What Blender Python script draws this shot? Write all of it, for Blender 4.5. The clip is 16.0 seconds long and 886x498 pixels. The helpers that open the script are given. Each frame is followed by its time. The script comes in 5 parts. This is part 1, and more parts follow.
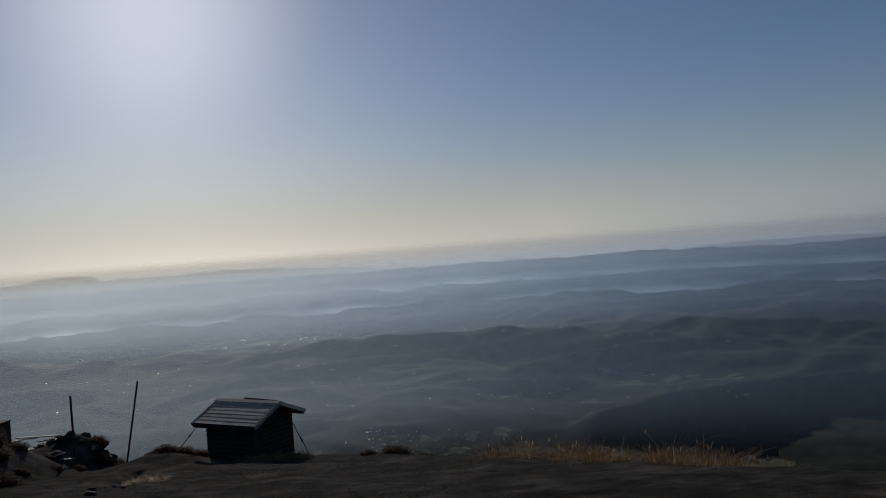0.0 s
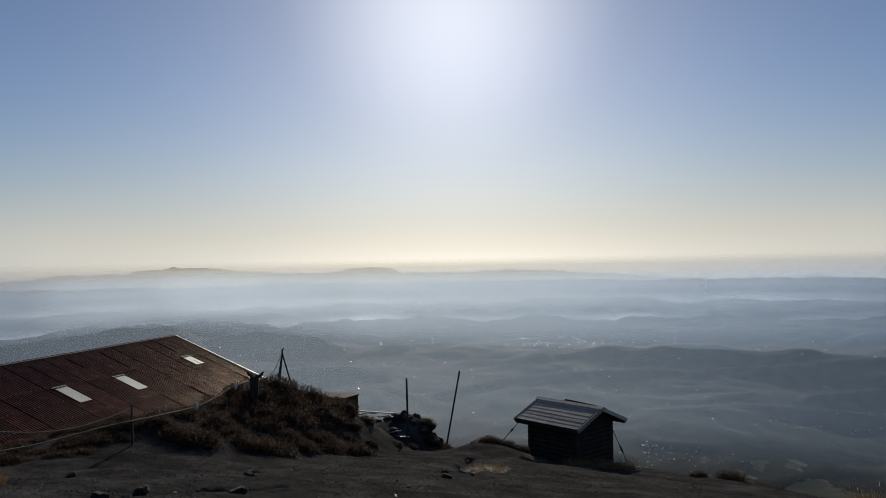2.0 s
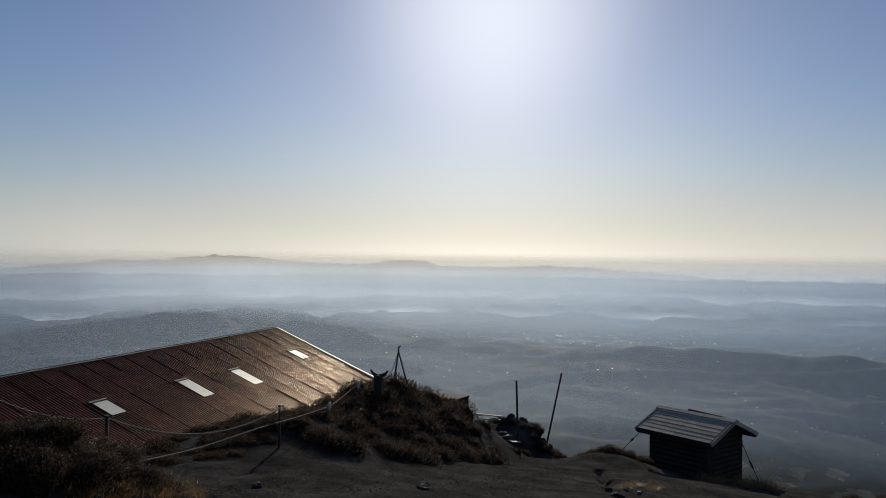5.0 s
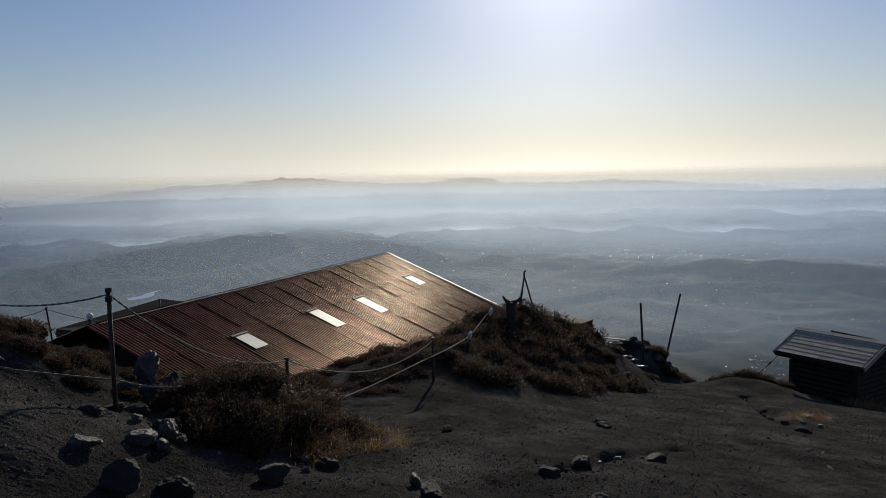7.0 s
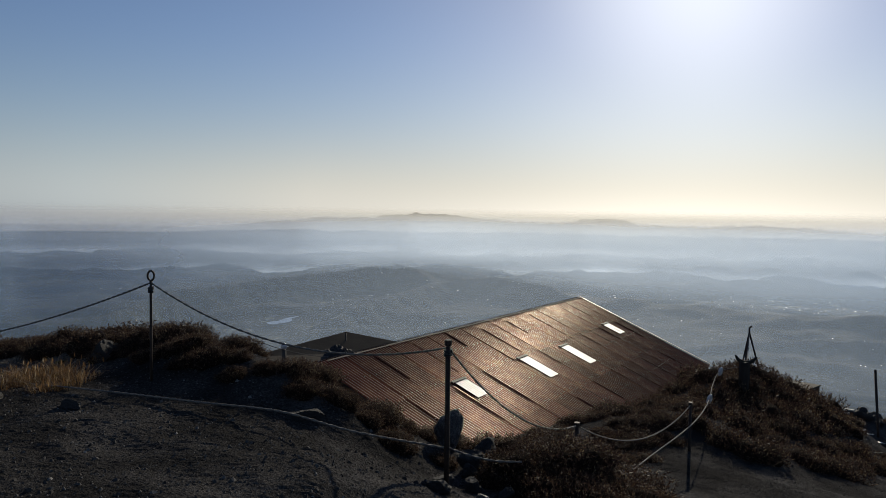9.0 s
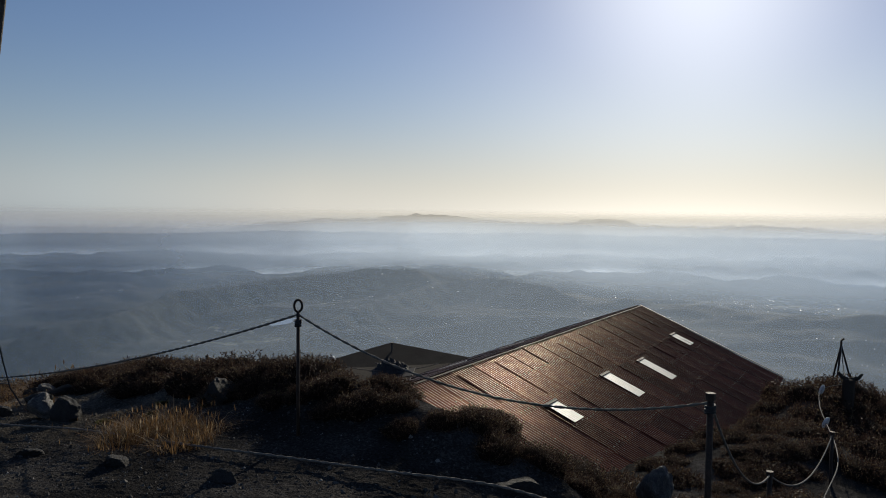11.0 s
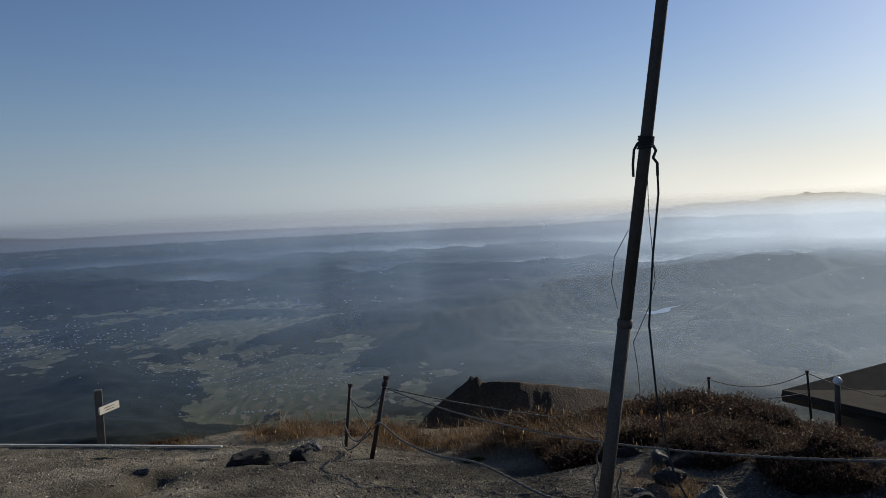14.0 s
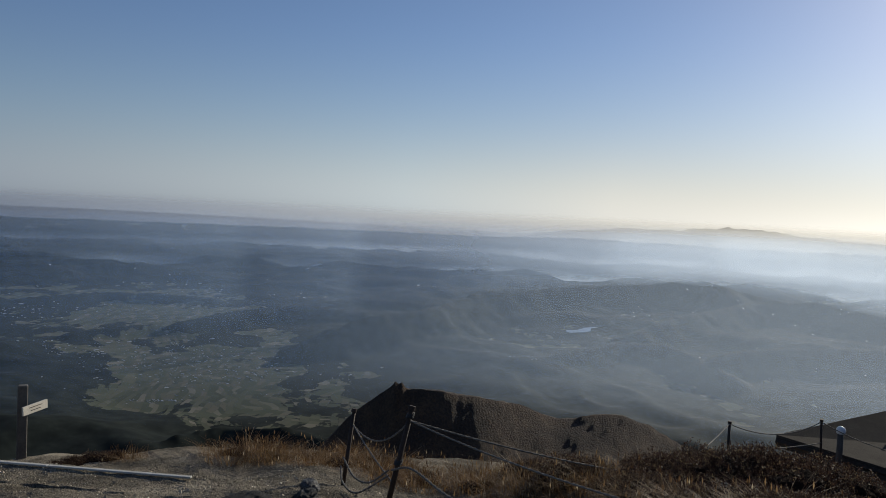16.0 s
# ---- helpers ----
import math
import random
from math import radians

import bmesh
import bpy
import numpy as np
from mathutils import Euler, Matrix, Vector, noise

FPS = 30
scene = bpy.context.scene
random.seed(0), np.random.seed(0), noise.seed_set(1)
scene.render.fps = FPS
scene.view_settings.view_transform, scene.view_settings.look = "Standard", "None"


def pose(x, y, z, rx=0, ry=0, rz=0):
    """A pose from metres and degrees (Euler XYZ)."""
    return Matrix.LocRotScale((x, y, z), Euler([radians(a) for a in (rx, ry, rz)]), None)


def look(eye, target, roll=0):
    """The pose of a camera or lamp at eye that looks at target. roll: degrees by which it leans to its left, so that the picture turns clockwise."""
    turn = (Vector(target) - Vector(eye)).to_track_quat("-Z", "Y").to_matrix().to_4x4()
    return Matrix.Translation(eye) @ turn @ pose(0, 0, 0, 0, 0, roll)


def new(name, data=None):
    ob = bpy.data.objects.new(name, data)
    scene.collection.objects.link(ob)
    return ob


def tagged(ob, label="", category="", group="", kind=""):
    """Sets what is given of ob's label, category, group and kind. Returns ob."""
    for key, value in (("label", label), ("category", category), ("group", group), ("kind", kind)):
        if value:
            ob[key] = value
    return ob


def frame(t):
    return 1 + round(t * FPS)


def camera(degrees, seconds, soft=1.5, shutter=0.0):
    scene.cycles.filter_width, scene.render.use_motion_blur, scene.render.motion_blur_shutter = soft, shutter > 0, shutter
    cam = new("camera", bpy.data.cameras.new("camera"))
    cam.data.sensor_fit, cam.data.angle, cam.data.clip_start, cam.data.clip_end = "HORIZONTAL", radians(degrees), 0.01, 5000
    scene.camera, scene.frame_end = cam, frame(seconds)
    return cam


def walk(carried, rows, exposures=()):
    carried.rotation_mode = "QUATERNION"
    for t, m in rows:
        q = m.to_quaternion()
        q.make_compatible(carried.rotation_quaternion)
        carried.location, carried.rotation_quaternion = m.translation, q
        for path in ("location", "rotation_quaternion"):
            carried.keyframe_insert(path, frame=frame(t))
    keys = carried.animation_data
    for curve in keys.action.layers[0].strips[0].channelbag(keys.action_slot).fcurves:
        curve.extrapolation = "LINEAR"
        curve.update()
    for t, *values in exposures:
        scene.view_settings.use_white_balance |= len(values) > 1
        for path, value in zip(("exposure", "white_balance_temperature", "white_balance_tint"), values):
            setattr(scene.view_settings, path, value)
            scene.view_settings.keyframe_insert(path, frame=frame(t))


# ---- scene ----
cam = camera(60.3, 16.0, soft=0.8)
PATH = [
    (0, (3.239, 0.303, 1.702), (3.26, 2.303, 1.691), -4.1),
    (0.5, (2.903, 0.417, 1.675), (2.919, 2.416, 1.736), -1.9),
    (1, (2.578, 0.528, 1.66), (2.347, 2.515, 1.7), 0.2),
    (1.5, (2.258, 0.557, 1.708), (1.7, 2.477, 1.75), -1.1),
    (2, (1.904, 0.501, 1.744), (1.208, 2.376, 1.776), -1.0),
    (2.5, (1.513, 0.531, 1.735), (0.79, 2.396, 1.732), -1.8),
    (3, (1.14, 0.579, 1.726), (0.283, 2.386, 1.733), -2.2),
    (3.2, (1.003, 0.563, 1.745), (0.147, 2.371, 1.722), -2.5),
    (5.3, (-0.763, 0.657, 1.831), (-1.546, 2.497, 1.85), 0.8),
    (5.5, (-0.913, 0.737, 1.846), (-1.738, 2.558, 1.81), -0.7),
    (6, (-1.309, 0.782, 1.891), (-2.28, 2.529, 1.822), -2.4),
    (6.5, (-1.693, 0.768, 1.905), (-2.602, 2.539, 1.718), -0.4),
    (7, (-2.219, 0.816, 1.899), (-3.154, 2.573, 1.701), -1.1),
    (7.5, (-2.666, 0.713, 1.933), (-3.723, 2.401, 1.744), 0.0),
    (8, (-3.159, 0.685, 1.919), (-4.296, 2.315, 1.696), -0.5),
    (8.5, (-3.754, 0.726, 1.933), (-4.995, 2.286, 1.77), 0.8),
    (8.7, (-3.98, 0.747, 1.914), (-5.212, 2.317, 1.783), 0.7),
    (10.8, (-5.838, 0.802, 1.938), (-7.035, 2.404, 1.902), 1.5),
    (11, (-6.076, 0.824, 1.985), (-7.299, 2.404, 1.889), 0.6),
    (11.5, (-6.641, 0.765, 2.012), (-8.013, 2.218, 1.926), 0.6),
    (12, (-7.123, 0.697, 2.094), (-8.501, 2.145, 2.03), 2.0),
    (12.5, (-7.698, 0.712, 2.112), (-9.136, 2.088, 1.914), 1.3),
    (13, (-8.103, 0.576, 2.155), (-9.679, 1.802, 2.03), 1.3),
    (13.5, (-8.548, 0.498, 2.197), (-10.229, 1.575, 2.064), -0.1),
    (14, (-8.997, 0.484, 2.186), (-10.812, 1.317, 2.076), -2.6),
    (14.5, (-9.474, 0.378, 2.166), (-11.355, 1.042, 2.024), 0.6),
    (15, (-9.865, 0.325, 2.145), (-11.683, 1.145, 1.984), 0.5),
    (15.5, (-10.361, 0.269, 2.112), (-12.128, 1.198, 1.979), -0.3),
    (16, (-10.935, 0.156, 2.094), (-12.667, 1.152, 1.997), 2.8),
]
EXPOSURE = [(0, -0.5, 6250, 6), (1.5, -0.06, 6330, 6), (5.5, -0.04, 6350, 6), (6.5, 0.12, 6370, 6), (8.5, 0.12, 6390, 6), (11, 0.06, 6340, 6), (12.5, 0.13, 6340, 6), (13.5, 0.34, 6230, 6), (14, 0.36, 6200, 6), (14.5, 0.66, 6170, 6), (15.5, 0.32, 6200, 6), (16, 0.28, 6220, 6)]
walk(cam, [(t, look(eye, target, roll)) for t, eye, target, roll in PATH], EXPOSURE)

# ---- light ----
SUN_AZ, SUN_EL = -19.4, 19.5          # degrees, azimuth clockwise from +y
world = bpy.data.worlds.new("sky")
scene.world = world
world.use_nodes = True
wn = world.node_tree
sky = wn.nodes.new("ShaderNodeTexSky")
sky.sky_type = "NISHITA"
sky.sun_disc = False
sky.sun_elevation = radians(SUN_EL)
sky.sun_rotation = radians(SUN_AZ)
sky.altitude = 1500
sky.air_density = 1.0
sky.dust_density = 0.95
sky.ozone_density = 1.5
bg = wn.nodes["Background"]
bg.inputs["Strength"].default_value = 0.06
# morning haze greys the sky towards the horizon
wco = wn.nodes.new("ShaderNodeTexCoord")
wsep = wn.nodes.new("ShaderNodeSeparateXYZ")
wn.links.new(wco.outputs["Generated"], wsep.inputs[0])
low_sky = wn.nodes.new("ShaderNodeMapRange")
low_sky.interpolation_type = "SMOOTHSTEP"
for k, v in zip(range(1, 5), (-0.02, 0.24, 0.95, 0.0)):
    low_sky.inputs[k].default_value = v
wn.links.new(wsep.outputs[2], low_sky.inputs[0])
grey = wn.nodes.new("ShaderNodeRGBToBW")
wn.links.new(sky.outputs[0], grey.inputs[0])
cream = wn.nodes.new("ShaderNodeMix")
cream.data_type, cream.blend_type = "RGBA", "MULTIPLY"
cream.inputs[0].default_value = 1.0
sunward = wn.nodes.new("ShaderNodeVectorMath")
sunward.operation = "DOT_PRODUCT"
sunward.inputs[1].default_value = (math.sin(radians(SUN_AZ)), math.cos(radians(SUN_AZ)), 0)
wn.links.new(wco.outputs["Generated"], sunward.inputs[0])
hue = wn.nodes.new("ShaderNodeValToRGB")
stops = hue.color_ramp.elements
for place, shade in ((0.30, (0.72, 0.80, 0.93)), (0.72, (0.88, 0.93, 0.96)), (0.88, (0.90, 0.85, 0.78))):
    stop = stops.new(place)
    stop.color = (*shade, 1)
stops[0].color = (0.60, 0.70, 0.88, 1)
stops[-1].color = (0.645, 0.60, 0.535, 1)
wn.links.new(sunward.outputs["Value"], hue.inputs[0])
pale = wn.nodes.new("ShaderNodeValToRGB")
stops = pale.color_ramp.elements
stop = stops.new(0.72)
stop.color = (0.80, 0.97, 1.13, 1)
stops[0].color = (0.67, 0.95, 1.27, 1)
stops[-1].color = (0.80, 0.84, 0.86, 1)
wn.links.new(sunward.outputs["Value"], pale.inputs[0])
higher = wn.nodes.new("ShaderNodeMapRange")
higher.interpolation_type = "SMOOTHSTEP"
for k, v in zip(range(1, 5), (0.02, 0.16, 0.0, 1.0)):
    higher.inputs[k].default_value = v
wn.links.new(wsep.outputs[2], higher.inputs[0])
tint = wn.nodes.new("ShaderNodeMix")
tint.data_type = "RGBA"
wn.links.new(higher.outputs[0], tint.inputs[0])
wn.links.new(hue.outputs[0], tint.inputs[6])
wn.links.new(pale.outputs[0], tint.inputs[7])
wn.links.new(tint.outputs[2], cream.inputs[7])
wn.links.new(grey.outputs[0], cream.inputs[6])
violet = wn.nodes.new("ShaderNodeMix")
violet.data_type, violet.blend_type = "RGBA", "MULTIPLY"
violet.inputs[0].default_value = 1.0
violet.inputs[7].default_value = (0.91, 0.915, 1.05, 1)
wn.links.new(sky.outputs[0], violet.inputs[6])
hazed = wn.nodes.new("ShaderNodeMix")
hazed.data_type = "RGBA"
wn.links.new(low_sky.outputs[0], hazed.inputs[0])
wn.links.new(violet.outputs[2], hazed.inputs[6])
wn.links.new(cream.outputs[2], hazed.inputs[7])
# the bright ring of hazy air close round the sun
toward = wn.nodes.new("ShaderNodeVectorMath")
toward.operation = "DOT_PRODUCT"
toward.inputs[1].default_value = (math.sin(radians(SUN_AZ)) * math.cos(radians(SUN_EL)), math.cos(radians(SUN_AZ)) * math.cos(radians(SUN_EL)), math.sin(radians(SUN_EL)))
wn.links.new(wco.outputs["Generated"], toward.inputs[0])
ring = wn.nodes.new("ShaderNodeMapRange")
for k, v in zip(range(1, 5), (math.cos(radians(14)), 1.0, 0.0, 1.0)):
    ring.inputs[k].default_value = v
wn.links.new(toward.outputs["Value"], ring.inputs[0])
fall = wn.nodes.new("ShaderNodeMath")
fall.operation = "POWER"
fall.inputs[1].default_value = 2.4
wn.links.new(ring.outputs[0], fall.inputs[0])
aureole = wn.nodes.new("ShaderNodeMix")
aureole.data_type, aureole.blend_type = "RGBA", "ADD"
aureole.inputs[7].default_value = (5.3, 5.35, 5.05, 1)
wn.links.new(fall.outputs[0], aureole.inputs[0])
wn.links.new(hazed.outputs[2], aureole.inputs[6])
wn.links.new(aureole.outputs[2], bg.inputs["Color"])
sun = new("sun", bpy.data.lights.new("sun", "SUN"))
sun.data.energy = 3.0
sun.data.angle = radians(0.5)
sun.data.color = (1.0, 0.88, 0.72)
SUN_DIR = Vector((math.sin(radians(SUN_AZ)) * math.cos(radians(SUN_EL)), math.cos(radians(SUN_AZ)) * math.cos(radians(SUN_EL)), math.sin(radians(SUN_EL))))
sun.matrix_world = Matrix.Translation((0, 0, 60)) @ SUN_DIR.to_track_quat("Z", "Y").to_matrix().to_4x4()


# ---- materials ----
def material(name, rough=0.8, metal=0.0):
    m = bpy.data.materials.new(name)
    m.use_nodes = True
    t = m.node_tree
    b = t.nodes["Principled BSDF"]
    b.inputs["Roughness"].default_value = rough
    b.inputs["Metallic"].default_value = metal
    return m, t, b


def node(t, kind, **sockets):
    n = t.nodes.new(kind)
    for k, v in sockets.items():
        n.inputs[k.replace("_", " ")].default_value = v
    return n


def ramp(t, fac, stops):
    r = t.nodes.new("ShaderNodeValToRGB")
    e = r.color_ramp.elements
    while len(e) < len(stops):
        e.new(0.5)
    for el, (p, c) in zip(e, stops):
        el.position = p
        el.color = (*c, 1)
    t.links.new(fac, r.inputs[0])
    return r.outputs[0]


def mix(t, a, b, fac, how="MIX"):
    n = t.nodes.new("ShaderNodeMix")
    n.data_type = "RGBA"
    n.blend_type = how
    for sock, v in ((n.inputs[0], fac), (n.inputs[6], a), (n.inputs[7], b)):
        if isinstance(v, bpy.types.NodeSocket):
            t.links.new(v, sock)
        elif isinstance(v, (tuple, list)):
            sock.default_value = (*v, 1)
        else:
            sock.default_value = v
    return n.outputs[2]


def bump(t, b, height, strength, distance):
    n = node(t, "ShaderNodeBump", Strength=strength, Distance=distance)
    t.links.new(height, n.inputs["Height"])
    t.links.new(n.outputs[0], b.inputs["Normal"])


def noisy(name, stops, scale=3.0, fine=40.0, rough=0.85, metal=0.0, relief=0.3, depth=0.02, random_per=False, coords="Object"):
    """A surface of two scales of noise, with relief."""
    m, t, b = material(name, rough, metal)
    co = t.nodes.new("ShaderNodeTexCoord")
    n1 = node(t, "ShaderNodeTexNoise", Scale=scale, Detail=6.0, Roughness=0.6)
    n2 = node(t, "ShaderNodeTexNoise", Scale=fine, Detail=4.0, Roughness=0.65)
    for n in (n1, n2):
        t.links.new(co.outputs[coords], n.inputs["Vector"])
    f = t.nodes.new("ShaderNodeMath")
    f.operation = "MULTIPLY_ADD"
    f.inputs[1].default_value = 0.5
    t.links.new(n1.outputs[0], f.inputs[0])
    g = t.nodes.new("ShaderNodeMath")
    g.operation = "MULTIPLY"
    g.inputs[1].default_value = 0.5
    t.links.new(n2.outputs[0], g.inputs[0])
    t.links.new(g.outputs[0], f.inputs[2])
    c = ramp(t, f.outputs[0], stops)
    if random_per:
        info = t.nodes.new("ShaderNodeObjectInfo")
        v = ramp(t, info.outputs["Random"], [(0, (0.65, 0.65, 0.65)), (1, (1.25, 1.22, 1.2))])
        c = mix(t, c, v, 1.0, "MULTIPLY")
    t.links.new(c, b.inputs["Base Color"])
    bump(t, b, n2.outputs[0], relief, depth)
    return m


def island_leaf(name, stops, rough=0.6, translucent=0.35):
    """Leaves or blades: each takes a colour of its own, and lets some light through."""
    m, t, b = material(name, rough)
    g = t.nodes.new("ShaderNodeNewGeometry")
    c = ramp(t, g.outputs["Random Per Island"], stops)
    t.links.new(c, b.inputs["Base Color"])
    tr = t.nodes.new("ShaderNodeBsdfTranslucent")
    t.links.new(c, tr.inputs[0])
    b.inputs["Specular IOR Level"].default_value = 0.12
    ms = node(t, "ShaderNodeMixShader", Fac=translucent)
    t.links.new(b.outputs[0], ms.inputs[1])
    t.links.new(tr.outputs[0], ms.inputs[2])
    t.links.new(ms.outputs[0], t.nodes["Material Output"].inputs[0])
    return m


M_ground = noisy("gravel", [(0.37, (0.017, 0.0160, 0.0154)), (0.5, (0.045, 0.0422, 0.0400)), (0.63, (0.125, 0.116, 0.108))], 1.2, 60, 0.97, 0, 1.0, 0.04)
M_ground.node_tree.nodes["Principled BSDF"].inputs["Specular IOR Level"].default_value = 0.01


def sidelit_earth(m):
    """Paler, browner earth at the summit's far end, sidelight put into the colour."""
    t = m.node_tree
    b = t.nodes["Principled BSDF"]
    old = b.inputs["Base Color"].links[0].from_socket
    g = t.nodes.new("ShaderNodeNewGeometry")
    n = node(t, "ShaderNodeTexNoise", Scale=0.7, Detail=5.0)
    t.links.new(g.outputs["Position"], n.inputs["Vector"])
    s = t.nodes.new("ShaderNodeSeparateXYZ")
    t.links.new(g.outputs["Position"], s.inputs[0])
    f = t.nodes.new("ShaderNodeMath")
    f.operation = "MULTIPLY_ADD"
    f.inputs[1].default_value = -0.14
    t.links.new(s.outputs[0], f.inputs[0])
    t.links.new(n.outputs[0], f.inputs[2])
    k = t.nodes.new("ShaderNodeMapRange")
    for i, v in zip(range(1, 5), (1.95, 3.3, 0.0, 0.95)):
        k.inputs[i].default_value = v
    t.links.new(f.outputs[0], k.inputs[0])
    pale = mix(t, old, (5.2, 4.8, 3.8), 1.0, "MULTIPLY")
    t.links.new(mix(t, old, pale, k.outputs[0]), b.inputs["Base Color"])


sidelit_earth(M_ground)
M_rock = noisy("rock", [(0.3, (0.018, 0.016, 0.015)), (0.55, (0.045, 0.041, 0.037)), (0.75, (0.13, 0.12, 0.105))], 2.5, 30, 0.8, 0, 1.0, 0.08)
M_iron = noisy("rusty_iron", [(0.35, (0.018, 0.013, 0.010)), (0.65, (0.065, 0.038, 0.025))], 12, 90, 0.7, 0.3)
M_wood_dark = noisy("dark_weathered_wood", [(0.3, (0.022, 0.018, 0.014)), (0.7, (0.065, 0.054, 0.044))], 4, 60, 0.85, 0, 0.5, 0.01)
M_wood_grey = noisy("grey_weathered_wood", [(0.3, (0.34, 0.29, 0.235)), (0.7, (0.62, 0.55, 0.46))], 5, 70, 0.8, 0, 0.5, 0.008, True)
for wood, gloss in ((M_wood_dark, 0.15), (M_wood_grey, 0.08)):
    wood.node_tree.nodes["Principled BSDF"].inputs["Specular IOR Level"].default_value = gloss
M_wood_pale = noisy("pale_wood", [(0.3, (0.50, 0.45, 0.37)), (0.7, (0.74, 0.69, 0.59))], 6, 60, 0.8)
M_rope = noisy("rope", [(0.3, (0.07, 0.063, 0.055)), (0.7, (0.20, 0.18, 0.155))], 40, 200, 0.8)
M_rope_dark = noisy("black_cord", [(0.3, (0.012, 0.012, 0.013)), (0.7, (0.03, 0.03, 0.03))], 40, 200, 0.7)
M_white = noisy("white_sheet", [(0.3, (0.62, 0.61, 0.58)), (0.7, (0.82, 0.81, 0.78))], 5, 30, 0.5)
M_pole = noisy("aged_metal_pole", [(0.3, (0.055, 0.046, 0.038)), (0.7, (0.13, 0.112, 0.092))], 4, 60, 0.72, 0.0)
M_pole.node_tree.nodes["Principled BSDF"].inputs["Specular IOR Level"].default_value = 0.2
M_heath = island_leaf("heath_leaf", [(0, (0.022, 0.014, 0.011)), (0.5, (0.054, 0.032, 0.023)), (0.85, (0.11, 0.066, 0.044)), (1, (0.29, 0.22, 0.12))], 0.55, 0.30)
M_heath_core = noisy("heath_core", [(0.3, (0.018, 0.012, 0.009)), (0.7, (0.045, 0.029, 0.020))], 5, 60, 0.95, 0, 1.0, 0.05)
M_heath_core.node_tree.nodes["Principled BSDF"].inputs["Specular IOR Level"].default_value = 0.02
M_grass = island_leaf("dry_grass", [(0, (0.09, 0.048, 0.022)), (0.5, (0.20, 0.115, 0.05)), (0.85, (0.32, 0.21, 0.10)), (1, (0.55, 0.45, 0.30))], 0.5, 0.45)
M_moss = island_leaf("green_moss", [(0, (0.06, 0.06, 0.02)), (1, (0.20, 0.19, 0.05))], 0.6, 0.35)


# ---- mesh helpers ----
def mesh_of(bm, name, mat, smooth=False):
    me = bpy.data.meshes.new(name)
    bm.to_mesh(me)
    bm.free()
    me.materials.append(mat)
    if smooth:
        me.polygons.foreach_set("use_smooth", [True] * len(me.polygons))
    return me


def part(name, bm, mat, parent, label="", smooth=False):
    ob = new(name, mesh_of(bm, name, mat, smooth))
    ob.parent = parent
    if label:
        tagged(ob, label)
    return ob


def thing(name, label, category, group="", at=None):
    e = new(name)
    if at is not None:
        e.matrix_world = at
    return tagged(e, label, category, group)


def add_box(bm, size, m=Matrix(), bevel=0.0):
    r = bmesh.ops.create_cube(bm, size=1, matrix=m @ Matrix.Diagonal((*size, 1)))
    if bevel:
        edges = list({e for v in r["verts"] for e in v.link_edges})
        bmesh.ops.bevel(bm, geom=edges, offset=bevel, segments=1, affect="EDGES")
    return bm


def box(size, m=Matrix(), bevel=0.0):
    return add_box(bmesh.new(), size, m, bevel)


def tube(points, radius, sides=6, bm=None):
    """A round bar or rope through the points; radius may be a list."""
    bm = bm or bmesh.new()
    pts = [Vector(p) for p in points]
    radii = radius if isinstance(radius, (list, tuple)) else [radius] * len(pts)
    rings = []
    side = None
    for i, p in enumerate(pts):
        d = (pts[min(i + 1, len(pts) - 1)] - pts[max(i - 1, 0)]).normalized()
        if side is None:
            side = d.orthogonal().normalized()
        side = (side - d * side.dot(d)).normalized()
        up = d.cross(side)
        rings.append([bm.verts.new(p + radii[i] * (math.cos(a) * side + math.sin(a) * up)) for a in (2 * math.pi * k / sides for k in range(sides))])
    for a, b in zip(rings, rings[1:]):
        for k in range(sides):
            bm.faces.new((a[k], a[(k + 1) % sides], b[(k + 1) % sides], b[k]))
    bm.faces.new(rings[0][::-1])
    bm.faces.new(rings[-1])
    return bm


def hang(a, b, sag, n=16, wob=0.0):
    """Points of a rope that hangs between two places."""
    a, b = Vector(a), Vector(b)
    return [a.lerp(b, i / n) - Vector((0, 0, 4 * sag * (i / n) * (1 - i / n))) + Vector((wob * math.sin(i * 1.7), wob * math.cos(i * 2.3), 0)) for i in range(n + 1)]


def interp(x, table):
    return float(np.interp(x, [a for a, b in table], [b for a, b in table]))


# ---- the summit ground ----
CREST = [(-130, -130), (-60, -50), (-34, -15.0), (-26, -4.2), (-24.3, -2.2), (-23, -1.62), (-21.6, -1.12), (-20.4, -0.70), (-17.7, -0.36), (-16.7, -0.2), (-14, 0.22), (-12.5, 0.4), (-10, 0.6), (-7, 0.62), (-4, 0.58), (0, 0.5), (5, 0.45), (10, 0.4), (14, 0.2), (22, -3), (60, -26)]
EDGE = [(-40, 13), (-20, 14.5), (-14, 21), (-9, 22), (-6, 23), (-1, 23.5), (2, 20.5), (5, 17), (7.5, 13), (9.5, 9.5), (14, 7), (40, 5)]


def smooth01(v, a, b):
    u = min(1, max(0, (v - a) / (b - a)))
    return u * u * (3 - 2 * u)


